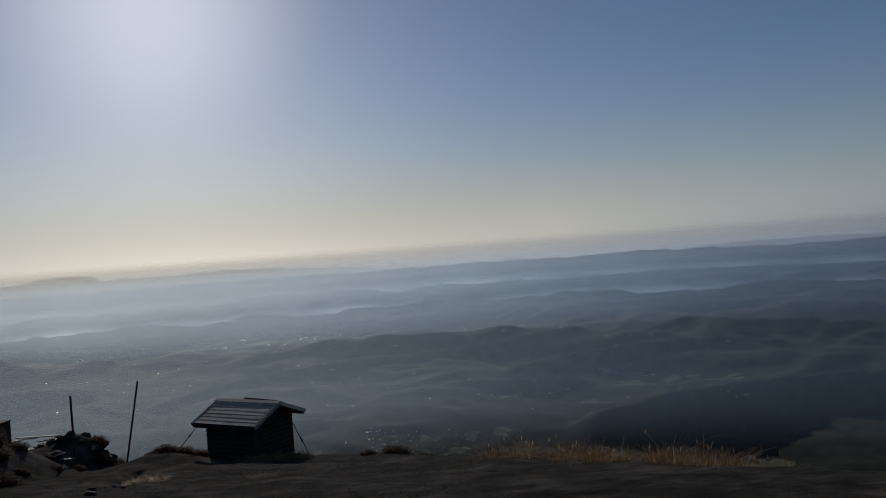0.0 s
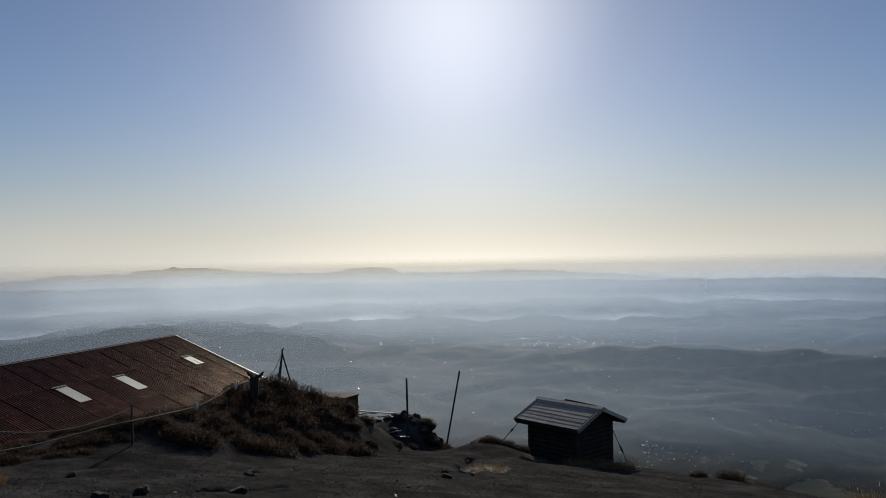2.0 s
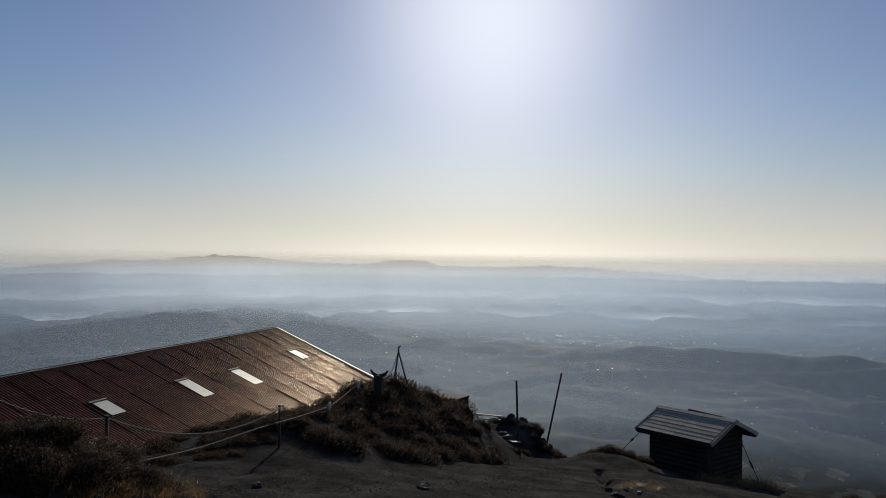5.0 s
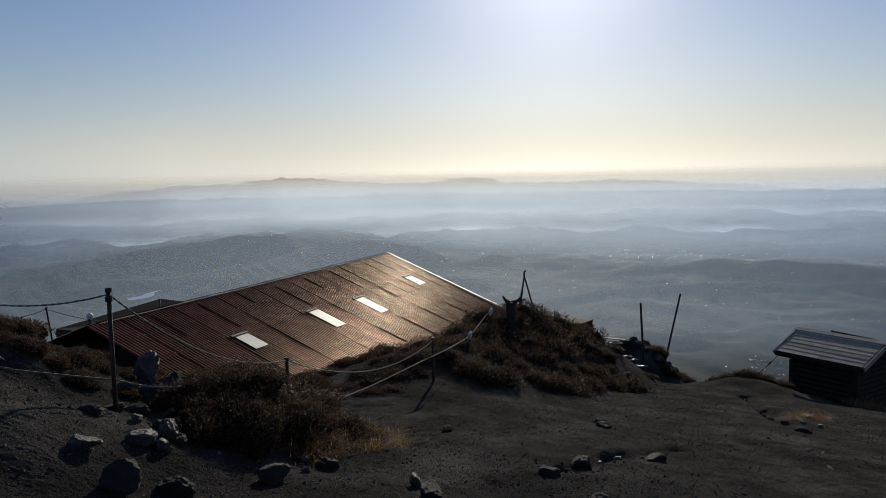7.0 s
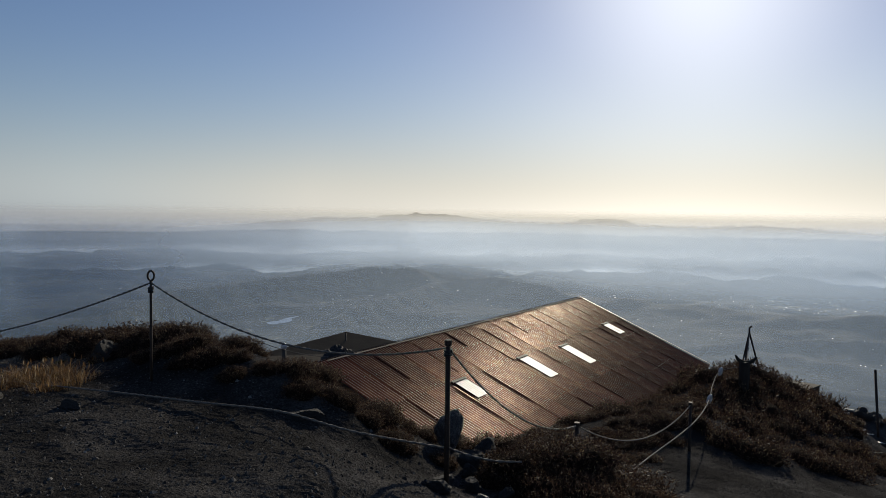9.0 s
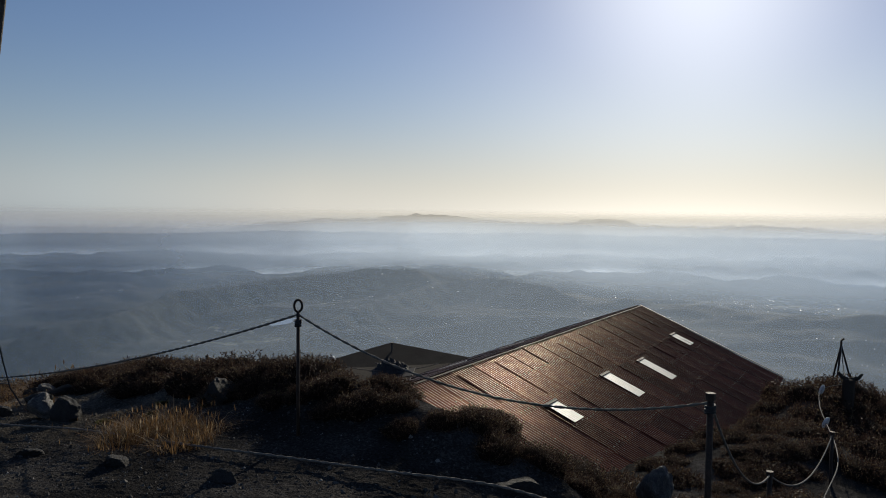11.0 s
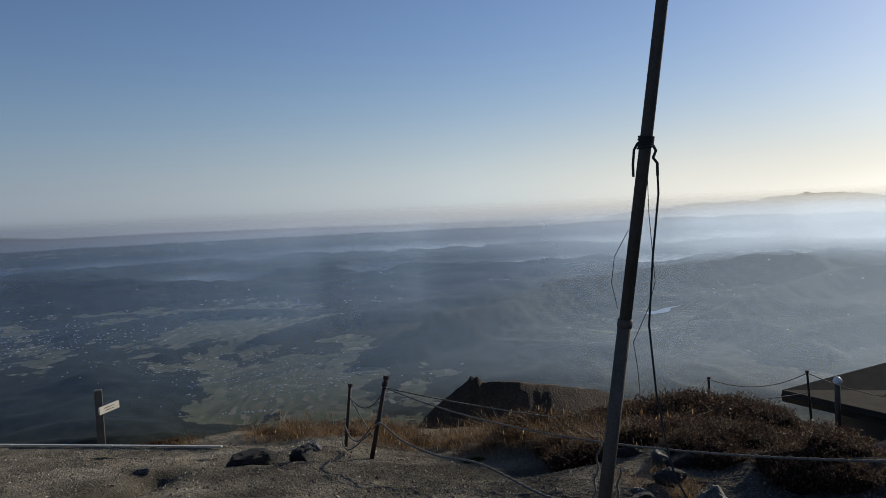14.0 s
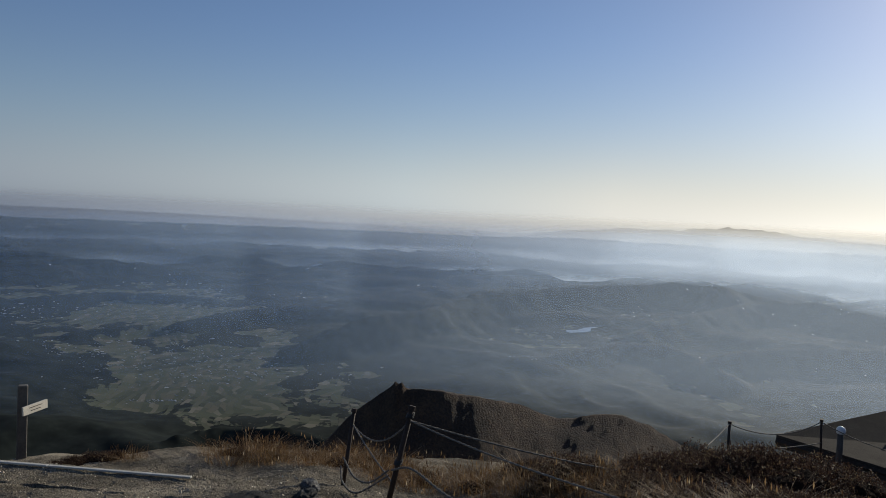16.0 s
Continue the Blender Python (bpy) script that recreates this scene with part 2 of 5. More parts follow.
MOUNDS = [(-7.4, 4.85, -0.42, 0.72, 0.72), (-9.05, 17.0, 0.88, 1.15, 2.0), (-8.8, 12.6, 0.45, 1.2, 1.6), (-7.5, 20.6, -0.62, 1.3, 0.9), (-9.95, 4.95, 0.34, 1.5, 0.5), (-11.8, 5.0, 0.18, 0.9, 0.5), (-7.3, 22.3, 0.32, 1.1, 0.5), (-7.0, 5.9, 0.25, 0.6, 0.6), (-14.3, 5.2, 0.34, 1.4, 0.6), (-16.4, 4.95, 0.24, 1.0, 0.4), (-17.5, 6.0, 0.3, 1.5, 1.0), (-15.0, 7.3, 0.5, 1.3, 0.9), (-15.8, 6.5, 0.42, 1.3, 0.8), (-17.6, 9.6, 0.45, 1.3, 1.5), (-4.25, 20.4, 0.34, 0.9, 1.0)]
GULLIES = [((-4.1, 18.3), (-3.6, 16.4), 0.13, 0.13), ((-3.6, 16.4), (-3.05, 14.1), 0.17, 0.15), ((-3.9, 9.5), (-4.35, 8.5), 0.05, 0.12), ((-4.35, 8.5), (-4.5, 7.5), 0.08, 0.13), ((-4.5, 7.5), (-4.7, 6.4), 0.06, 0.15), ((-15.4, 0.1), (-16.6, 0.9), 0.16, 0.22)]


def ground_z(x, y, rough=True):
    z = interp(x, CREST)
    yy = y - 0.5
    open_slope = -0.207 * yy if yy > 0 else -0.05 * yy - 0.012 * yy * yy
    # the mound by the ropes stays level before it falls to the hut
    fall = -0.03 * yy if yy < 4.2 else -0.126 - 0.5 * (yy - 4.2) if yy < 7.5 else -1.776 - 0.12 * (yy - 7.5)
    left = -0.10 * yy if yy < 2 else -0.2 - 0.19 * (yy - 2)
    k = smooth01(x, -7.4, -5.9)
    j = smooth01(x, -15.5, -13.2)
    if yy > 0:
        s = k * open_slope + (1 - k) * (j * fall + (1 - j) * left)
    else:
        s = open_slope
    z += s
    over = y - interp(x, EDGE)
    if over > -1.5:
        z -= 0.32 * (over + 1.5) ** 1.25
    if y < -8:
        z -= 0.5 * (-8 - y) * 0.5
    for cx, cy, amp, sx, sy in MOUNDS:
        q = ((x - cx) / sx) ** 2 + ((y - cy) / sy) ** 2
        if q < 9:
            z += amp * math.exp(-q * 0.8)
    for (ax, ay), (bx, by), deep, wide in GULLIES:
        dx, dy = bx - ax, by - ay
        u = min(1, max(0, ((x - ax) * dx + (y - ay) * dy) / (dx * dx + dy * dy)))
        q = math.hypot(x - ax - u * dx, y - ay - u * dy) / wide
        if q < 3:
            z -= deep * math.exp(-q * q)
    # the ground drops away behind the timber edging
    u, q = -0.63 * (x + 18.2) - 0.776 * (y - 1.72), -0.776 * (x + 18.2) + 0.63 * (y - 1.72)
    if -0.9 < q < 0.5 and -0.6 < u < 9:
        w = smooth01(q, -0.9, -0.2) * (1 - smooth01(q, 0.1, 0.5)) * smooth01(u, -0.6, 0.2)
        z += w * (-0.54 - 0.028 * u - z)
    if q > 0 and u > -0.8:
        z -= 0.30 * smooth01(q, 0, 0.9) * (1 - smooth01(q, 1.5, 3.4)) * smooth01(u, -0.8, 0.4)
    if rough:
        if -0.6 < q < 0.4 and u > -0.5:
            return z + 0.012 * noise.noise((x * 7.5, y * 7.5, 7))
        z += 0.011 * noise.noise((x * 7.5, y * 7.5, 7)) + 0.05 * noise.noise((x * 0.9, y * 0.9, 0)) + 0.025 * noise.noise((x * 3.1, y * 3.1, 4))
    return z


def ground_mesh():
    """Fine where the path runs, so that the gravel has grains of its own."""
    xs = np.concatenate([np.linspace(-130, -30, 20, endpoint=False), np.linspace(-30, -21, 40, endpoint=False), np.linspace(-21, -15, 170, endpoint=False), np.linspace(-15, -4, 360, endpoint=False), np.linspace(-4, 3, 110, endpoint=False), np.linspace(3, 14, 70, endpoint=False), np.linspace(14, 130, 28)])
    ys = np.concatenate([np.linspace(-130, -6, 20, endpoint=False), np.linspace(-6, 0, 50, endpoint=False), np.linspace(0, 1.5, 30, endpoint=False), np.linspace(1.5, 6, 165, endpoint=False), np.linspace(6, 11, 110, endpoint=False), np.linspace(11, 26, 150, endpoint=False), np.linspace(26, 140, 26)])
    rng = np.random.default_rng(8)
    vs = []
    for y in ys:
        y = float(y)
        for x in xs:
            x = float(x)
            z = max(ground_z(x, y), -90 - 0.3 * (abs(x) + abs(y)))
            if -22 < x < 14 and -5 < y < 25:
                g = 0.008
                z += g * (rng.random() ** 2 - 0.3)
            vs.append((x, y, z))
    n = len(xs)
    fs = [(j * n + i, j * n + i + 1, (j + 1) * n + i + 1, (j + 1) * n + i) for j in range(len(ys) - 1) for i in range(n - 1)]
    me = bpy.data.meshes.new("ground")
    me.from_pydata(vs, [], fs)
    me.materials.append(M_ground)
    return me


ground = tagged(new("ground", ground_mesh()), "dark volcanic gravel of the summit", "ground", kind="structure")

# ---- the distance: a plain of hills, laid out at true bearings and drawn in towards the clipping distance ----
CEN = Vector((-4.0, 0.5, 1.9))
DEEP, FAR = 400.0, 4700.0


def polar(az, real):
    return real * math.sin(radians(az)), real * math.cos(radians(az))


def squeeze(x, y, z):
    """A real place round the summit, drawn in along its line of sight."""
    f = 1 / (1 + math.hypot(x, y) / FAR)
    return x * f + CEN.x, y * f + CEN.y, z * f + CEN.z


def real_at(az, dep, h=0.0):
    """The place of the plain seen at that bearing and depression."""
    d = (DEEP - h) / math.tan(radians(dep))
    return (*polar(az, d), -DEEP + h)


# wooded ridges: bearing and depression along the crest, height, half width (as a share of distance)
RIDGES = [
    (((-68.4, 8.6), (-61.6, 7.7), (-57.3, 6.15), (-52, 5.4), (-47, 4.85), (-43, 4.5), (-39.8, 4.6), (-38.4, 5.3)), 92, 0.070),
    (((-45.8, 7.8), (-42.4, 6.7), (-38.2, 5.45), (-34, 5.1), (-31, 5.5), (-28.5, 5.9)), 72, 0.060),
    (((-41.3, 9.5), (-38.3, 8.7), (-34.2, 8.05), (-30, 7.8), (-25, 8.2)), 60, 0.055),
    (((-53, 10.6), (-47, 8.9), (-43.6, 8.8), (-39, 10.2)), 44, 0.050),
    (((-27, 6.6), (-20.5, 6.1), (-15.6, 6.5), (-11, 6.3)), 40, 0.040),
    (((-17, 5.3), (-14, 5.1), (-9, 5.25), (-4, 5.5)), 34, 0.030),
    (((-2, 4.2), (1, 3.9), (6, 3.95), (12, 4.2)), 46, 0.030),
    (((-20, 9.4), (-12, 8.5), (-4, 8.2)), 44, 0.050), (((-14, 7.3), (-6, 6.9), (2, 6.8)), 40, 0.040), (((-4, 8.2), (6, 7.4), (14, 7.3)), 48, 0.050),
    (((10, 6.0), (20, 5.3), (30, 5.2)), 50, 0.045), (((-6, 11.2), (2, 10.4), (10, 10.2)), 36, 0.055), (((6, 9.0), (15, 8.2), (24, 7.9)), 52, 0.055), (((12, 12.2), (24, 10.8), (34, 10.2)), 70, 0.075),
    (((-82, 17.5), (-76, 16.2), (-68, 16.4)), 46, 0.070), (((-74, 5.3), (-64, 4.6), (-54, 4.4)), 62, 0.045), (((-98, 4.7), (-86, 4.4), (-76, 4.3)), 36, 0.040),
    (((-66, 4.2), (-56, 3.7), (-47, 3.7)), 52, 0.035), (((-86, 9.2), (-80.5, 8.7)), 24, 0.030), (((-79, 8.4), (-72, 7.5), (-66, 7.6)), 48, 0.045), (((-72, 7.6), (-66, 6.9), (-60, 6.8)), 44, 0.040),
    (((-92, 7.2), (-84, 6.6), (-77, 6.8)), 34, 0.035), (((-88, 5.7), (-80, 5.4), (-70, 5.7)), 34, 0.030), (((-82, 3.8), (-72, 3.5), (-62, 3.5)), 44, 0.030),
    (((-52, 4.3), (-44, 4.0)), 38, 0.022), (((-46, 3.8), (-33, 3.4), (-20, 3.6)), 44, 0.025), (((-62, 2.9), (-50, 2.6), (-34, 2.5)), 66, 0.030), (((-30, 4.3), (-19, 4.0), (-8, 4.1)), 32, 0.025),
    (((-26, 2.9), (-14, 2.6), (-2, 2.7)), 52, 0.025), (((4, 3.4), (16, 3.0), (30, 3.0)), 66, 0.035), (((-92, 3.1), (-80, 2.9), (-66, 2.8)), 50, 0.030), (((-16, 11.8), (-6, 12.3)), 34, 0.050), (((16, 4.5), (34, 4.1)), 54, 0.030)]
RIDGE_LINES = []
for crest, hh, ww in RIDGES:
    ends = [real_at(a, d, hh * 0.92)[:2] for a, d in crest]
    for k, (p0, p1) in enumerate(zip(ends, ends[1:])):
        RIDGE_LINES.append((p0, p1, hh, ww * 0.5 * (math.hypot(*p0) + math.hypot(*p1)) * 0.55, k == 0, k == len(ends) - 2))


def lattice(x, y, seed):
    """Smooth gradient noise over whole arrays of places, about -0.7 to 0.7."""
    ix, iy = np.floor(x).astype(np.int64), np.floor(y).astype(np.int64)
    fx, fy = x - ix, y - iy

    def corner(i, j):
        h = ((ix + i) * 374761393 + (iy + j) * 668265263 + seed * 974711) & 0xFFFFFFFF
        h = ((h ^ (h >> 13)) * 1274126177) & 0xFFFFFFFF
        a = ((h ^ (h >> 16)) & 0xFFFF) * (2 * math.pi / 65536)
        return np.cos(a) * (fx - i) + np.sin(a) * (fy - j)

    u, v = fx * fx * fx * (fx * (fx * 6 - 15) + 10), fy * fy * fy * (fy * (fy * 6 - 15) + 10)
    top = corner(0, 0) * (1 - u) + corner(1, 0) * u
    low = corner(0, 1) * (1 - u) + corner(1, 1) * u
    return top * (1 - v) + low * v


def ease(v, a, b):
    u = np.clip((v - a) / (b - a), 0, 1)
    return u * u * (3 - 2 * u)


LAKE_AT = real_at(-49.6, 8.15, 14)


def plain_h(x, y):
    """Height over the plain: dissected wooded hills with flat valley floors, and the longer ridges."""
    x, y = np.atleast_1d(np.asarray(x, float)), np.atleast_1d(np.asarray(y, float))
    d = np.hypot(x, y)
    az = np.degrees(np.arctan2(x, y))
    warp = 200 * lattice(x / 700, y / 700, 20)
    n = 1 - 2.4 * np.abs(lattice((x + warp) / 1000, (y - warp) / 1000, 8))
    m = 1 - 2.4 * np.abs(lattice((x - warp) / 420, (y + warp) / 420, 14))
    s = 1 - 2.4 * np.abs(lattice((x + 0.4 * warp) / 190, (y + 0.4 * warp) / 190, 31))
    f = (1 - ease(d, 3000, 5500)) * lattice(x / 85, y / 85, 5) + 0.5 * (1 - ease(d, 1400, 2600)) * lattice(x / 40, y / 40, 6)
    wide = ease(lattice(x / 2600, y / 2600, 2), -0.35, 0.25)
    base = ease(n, 0.1, 1.0) * (0.4 + 0.6 * wide)
    h = 44 * base + (0.35 + 0.65 * base) * (22 * ease(m, 0.25, 1.0) + 12 * (1 - 0.7 * ease(d, 6000, 9000)) * ease(s, 0.2, 1.0))
    h = h + ease(h, 3, 14) * 0.9 * f
    # the farmed basin lies flat, but for small wooded knolls
    basin = np.exp(-((az + 80 + 4 * np.sin(d / 420)) / 10.5) ** 2) * ease(d, 1250, 1600) * (1 - ease(d, 3200, 3900))
    basin = np.maximum(basin, 0.8 * np.exp(-((az + 95) / 7) ** 2) * ease(d, 1900, 2300) * (1 - ease(d, 3600, 4200)))
    h = h * (1 - 0.93 * np.minimum(1, 1.3 * basin))
    # the far plain levels out towards the open horizon
    h = h * (1 - 0.8 * ease(d, 6500, 11000) * ease(-az, 52, 62))
    rise = np.zeros_like(h)
    for a, b, hh, ww, first, final in RIDGE_LINES:
        near = (x > min(a[0], b[0]) - 2.4 * ww) & (x < max(a[0], b[0]) + 2.4 * ww) & (y > min(a[1], b[1]) - 2.4 * ww) & (y < max(a[1], b[1]) + 2.4 * ww)
        if not near.any():
            continue
        px, py = x[near], y[near]
        dx, dy = b[0] - a[0], b[1] - a[1]
        u = np.clip(((px - a[0]) * dx + (py - a[1]) * dy) / (dx * dx + dy * dy), 0, 1)
        q = np.hypot(px - a[0] - u * dx, py - a[1] - u * dy) / ww
        spurs = 1 - 2.2 * np.abs(lattice(px / ww * 1.3, py / ww * 1.3, 41))
        q = q * (1 + 0.30 * lattice(px / ww * 0.9, py / ww * 0.9, 1) - 0.14 * spurs)
        taper = np.ones_like(u)
        if first:
            taper = taper * (0.72 + 0.28 * ease(u, 0, 0.5))
        if final:
            taper = taper * (0.72 + 0.28 * ease(1 - u, 0, 0.5))
        r = hh * np.exp(-1.5 * np.abs(q) ** 1.6) * taper * (1 + 0.10 * lattice(px / ww * 2.3, py / ww * 2.3, 7)) + 0.9 * f[near] * np.exp(-q * q)
        rise[near] = np.maximum(rise[near], r)
    h = np.maximum(h, rise) + 0.25 * np.minimum(h, rise)
    # the reservoir lies in a flat hollow
    q = np.hypot((x - LAKE_AT[0]) / 90, (y - LAKE_AT[1]) / 90)
    h = h + (np.minimum(h, 8) - h) * (1 - ease(q, 0.8, 2))
    return np.maximum(h, -3) * ease(d, 620, 1250)


def plain_mesh():
    azs = np.concatenate([np.linspace(-114, 46, 1240, endpoint=False), np.linspace(46, 246, 70, endpoint=False)])
    reals = np.array([90 * (13500 / 90) ** ((i / 429) ** 0.72) for i in range(430)])
    d, a = np.meshgrid(reals, np.radians(azs), indexing="ij")
    x, y = d * np.sin(a), d * np.cos(a)
    z = -DEEP + plain_h(x.ravel(), y.ravel()).reshape(d.shape)
    z += np.where(d < 1000, 340 * (1 - np.clip((d - 90) / 830, 0, 1)) ** 2.2, 0)   # the mountain's own flank
    f = 1 / (1 + d / FAR)
    vs = np.stack([x * f + CEN.x, y * f + CEN.y, z * f + CEN.z], axis=-1).reshape(-1, 3)
    n = len(azs)
    j, i = np.meshgrid(np.arange(len(reals) - 1), np.arange(n), indexing="ij")
    k = (i + 1) % n
    fs = np.stack([(j + 1) * n + i, (j + 1) * n + k, j * n + k, j * n + i], axis=-1).reshape(-1, 4)
    me = bpy.data.meshes.new("plain")
    me.vertices.add(len(vs))
    me.vertices.foreach_set("co", vs.ravel())
    me.loops.add(fs.size)
    me.loops.foreach_set("vertex_index", fs.ravel())
    me.polygons.add(len(fs))
    me.polygons.foreach_set("loop_start", np.arange(0, fs.size, 4))
    me.polygons.foreach_set("loop_total", np.full(len(fs), 4))
    me.update(calc_edges=True)
    me.polygons.foreach_set("use_smooth", [True] * len(fs))
    return me


def plain_material():
    m, t, b = material("wooded_plain", 0.95)
    co = t.nodes.new("ShaderNodeNewGeometry")
    pos = co.outputs["Position"]
    n1 = node(t, "ShaderNodeTexNoise", Scale=0.004, Detail=5.0, Roughness=0.6)
    n2 = node(t, "ShaderNodeTexNoise", Scale=0.035, Detail=2.0, Roughness=0.5)
    n1.inputs["Scale"].default_value = 0.014
    n1.inputs["Roughness"].default_value = 0.55
    v = node(t, "ShaderNodeTexBrick", Scale=0.028, Color1=(0, 0, 0, 1), Color2=(1, 1, 1, 1), Mortar=(0.2, 0.2, 0.2, 1), Mortar_Size=0.006, Brick_Width=0.55, Row_Height=0.3)
    v.offset, v.squash, v.squash_frequency = 0.37, 0.5, 3
    stretch = t.nodes.new("ShaderNodeMapping")
    stretch.inputs["Scale"].default_value = (1, 1, 0)
    stretch.inputs["Rotation"].default_value = (0, 0, 0.5)
    t.links.new(pos, stretch.inputs[0])
    bend = node(t, "ShaderNodeTexNoise", Scale=0.006, Detail=2.0)
    t.links.new(pos, bend.inputs["Vector"])
    shift = t.nodes.new("ShaderNodeVectorMath")
    shift.operation = "MULTIPLY_ADD"
    shift.inputs[1].default_value = (150, 150, 0)
    t.links.new(bend.outputs["Color"], shift.inputs[0])
    t.links.new(stretch.outputs[0], shift.inputs[2])
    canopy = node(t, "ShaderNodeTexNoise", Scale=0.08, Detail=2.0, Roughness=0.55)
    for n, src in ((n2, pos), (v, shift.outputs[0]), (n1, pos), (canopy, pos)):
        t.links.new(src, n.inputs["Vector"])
    # woods darker than their leaves: the canopy's own shade put into the colour
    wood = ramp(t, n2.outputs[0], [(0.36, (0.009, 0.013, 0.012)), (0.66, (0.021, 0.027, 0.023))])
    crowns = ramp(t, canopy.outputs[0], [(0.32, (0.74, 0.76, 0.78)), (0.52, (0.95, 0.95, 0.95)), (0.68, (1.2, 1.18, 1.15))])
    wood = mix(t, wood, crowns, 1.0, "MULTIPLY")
    sep = t.nodes.new("ShaderNodeSeparateColor")
    t.links.new(v.outputs["Color"], sep.inputs[0])
    field = ramp(t, sep.outputs[0], [(0.0, (0.055, 0.062, 0.042)), (0.3, (0.082, 0.090, 0.058)), (0.5, (0.125, 0.115, 0.082)), (0.7, (0.070, 0.080, 0.052)), (0.9, (0.10, 0.104, 0.070)), (1.0, (0.18, 0.165, 0.125))])
    at = t.nodes.new("ShaderNodeAttribute")
    at.attribute_name = "farmed"
    add = t.nodes.new("ShaderNodeMath")
    add.operation = "ADD"
    t.links.new(n1.outputs[0], add.inputs[0])
    t.links.new(at.outputs["Fac"], add.inputs[1])
    add2 = node(t, "ShaderNodeMath")
    add2.operation = "MULTIPLY_ADD"
    add2.inputs[1].default_value = 0.10
    t.links.new(sep.outputs[1], add2.inputs[0])
    t.links.new(add.outputs[0], add2.inputs[2])
    mask = ramp(t, add2.outputs[0], [(0.70, (0, 0, 0)), (0.715, (1, 1, 1))])
    c = mix(t, wood, field, mask)
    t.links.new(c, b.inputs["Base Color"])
    b.inputs["Specular IOR Level"].default_value = 0.1
    return m


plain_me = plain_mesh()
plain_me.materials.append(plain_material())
farmed = plain_me.attributes.new("farmed", "FLOAT", "POINT")
co = np.empty(len(plain_me.vertices) * 3)
plain_me.vertices.foreach_get("co", co)
co = co.reshape(-1, 3) - np.array(CEN)
r = np.hypot(co[:, 0], co[:, 1])
az = np.degrees(np.arctan2(co[:, 0], co[:, 1]))
lift = co[:, 2] * (1 + r / (FAR - r)) + DEEP
real = r / (1 - r / FAR)
px, py = real * np.sin(np.radians(az)), real * np.cos(np.radians(az))
vals = 0.24 * np.exp(-((az + 80) / 11) ** 2) * ease(r, 900, 1250) * (1 - ease(r, 1900, 2400))
vals += 0.15 * np.exp(-((az + 3) / 8) ** 2) * ease(r, 800, 1100) * (1 - ease(r, 1500, 1900))
vals += 0.16 * np.exp(-((az + 53.9) / 3.5) ** 2) * np.exp(-((r - 1440) / 120) ** 2)
# copses and villages break the fields
vals -= 0.30 * ease(lattice(px / 260, py / 260, 55) + 0.5 * lattice(px / 110, py / 110, 56), 0.06, 0.28)
vals += np.where(r > 500, 0.15 * (1 - ease(lift, 1, 6)) - 0.25 * ease(lift, 8, 16), -0.3)
farmed.data.foreach_set("value", vals)
plain = tagged(new("plain", plain_me), "wooded hills and fields of the plain far below", "plain", kind="structure")

# far mountain skyline
SKYLINE = [(-114, 0.5), (-104, 0.15), (-100.7, -0.05), (-97, -0.6), (-92.5, -0.95), (-86, -0.95), (-76, -1.05), (-66, -1.2), (-60, -1.25), (-54, -1.4), (-51.5, -0.95), (-46.9, -0.55), (-43, -0.5), (-41.6, -0.3), (-39.9, -0.12), (-37.5, -0.25), (-35.9, -0.46), (-33, -0.62), (-30, -0.77), (-28.2, -0.62), (-27.2, -0.42), (-24.5, -0.42), (-23.3, -0.79), (-19, -0.85), (-15, -0.7), (-12, -0.85), (-8, -1.1), (-4, -1.35), (0, -1.6), (4, -1.6), (6, -1.3), (8, -1.75), (12, -1.6), (15, -1.9), (20, -1.3), (27, -1.2), (34, -1.3), (46, -1.3)]


def mountain_range(name, r, table, wiggle, label, mat):
    bm = bmesh.new()
    rows = []
    n = 1500
    for i in range(n + 1):
        az = -114 + 160 * i / n
        e = interp(az, table) + wiggle * smooth01(az, -62, -50) * noise.fractal((az * 1.3, r * 0.01, 0), 0.8, 2.0, 6)
        col = []
        for k, (rr, f) in enumerate(((r - 260, 0.0), (r - 150, 0.45), (r - 60, 0.8), (r, 1.0), (r + 80, 0.6))):
            x, y = polar(az, rr)
            top = rr * math.tan(radians(e))
            low = -rr * math.tan(radians(3.6))
            z = low + (top - low) * f + (0 if k in (0, 3) else 5 * noise.noise((az * 0.8, k * 3.0, 2)))
            col.append(bm.verts.new((CEN.x + x, CEN.y + y, CEN.z + z)))
        rows.append(col)
    for a, b in zip(rows, rows[1:]):
        for k in range(4):
            bm.faces.new((a[k], a[k + 1], b[k + 1], b[k]))
    return tagged(new(name, mesh_of(bm, name, mat, True)), label, "mountains", kind="structure")


M_far = noisy("far_forest", [(0.3, (0.04, 0.05, 0.045)), (0.7, (0.09, 0.10, 0.085))], 0.01, 0.1, 0.95, 0, 0.2, 5.0)
mountain_range("far_mountains", 4450, SKYLINE, 0.11, "hazy blue-grey mountain range on the horizon", M_far)


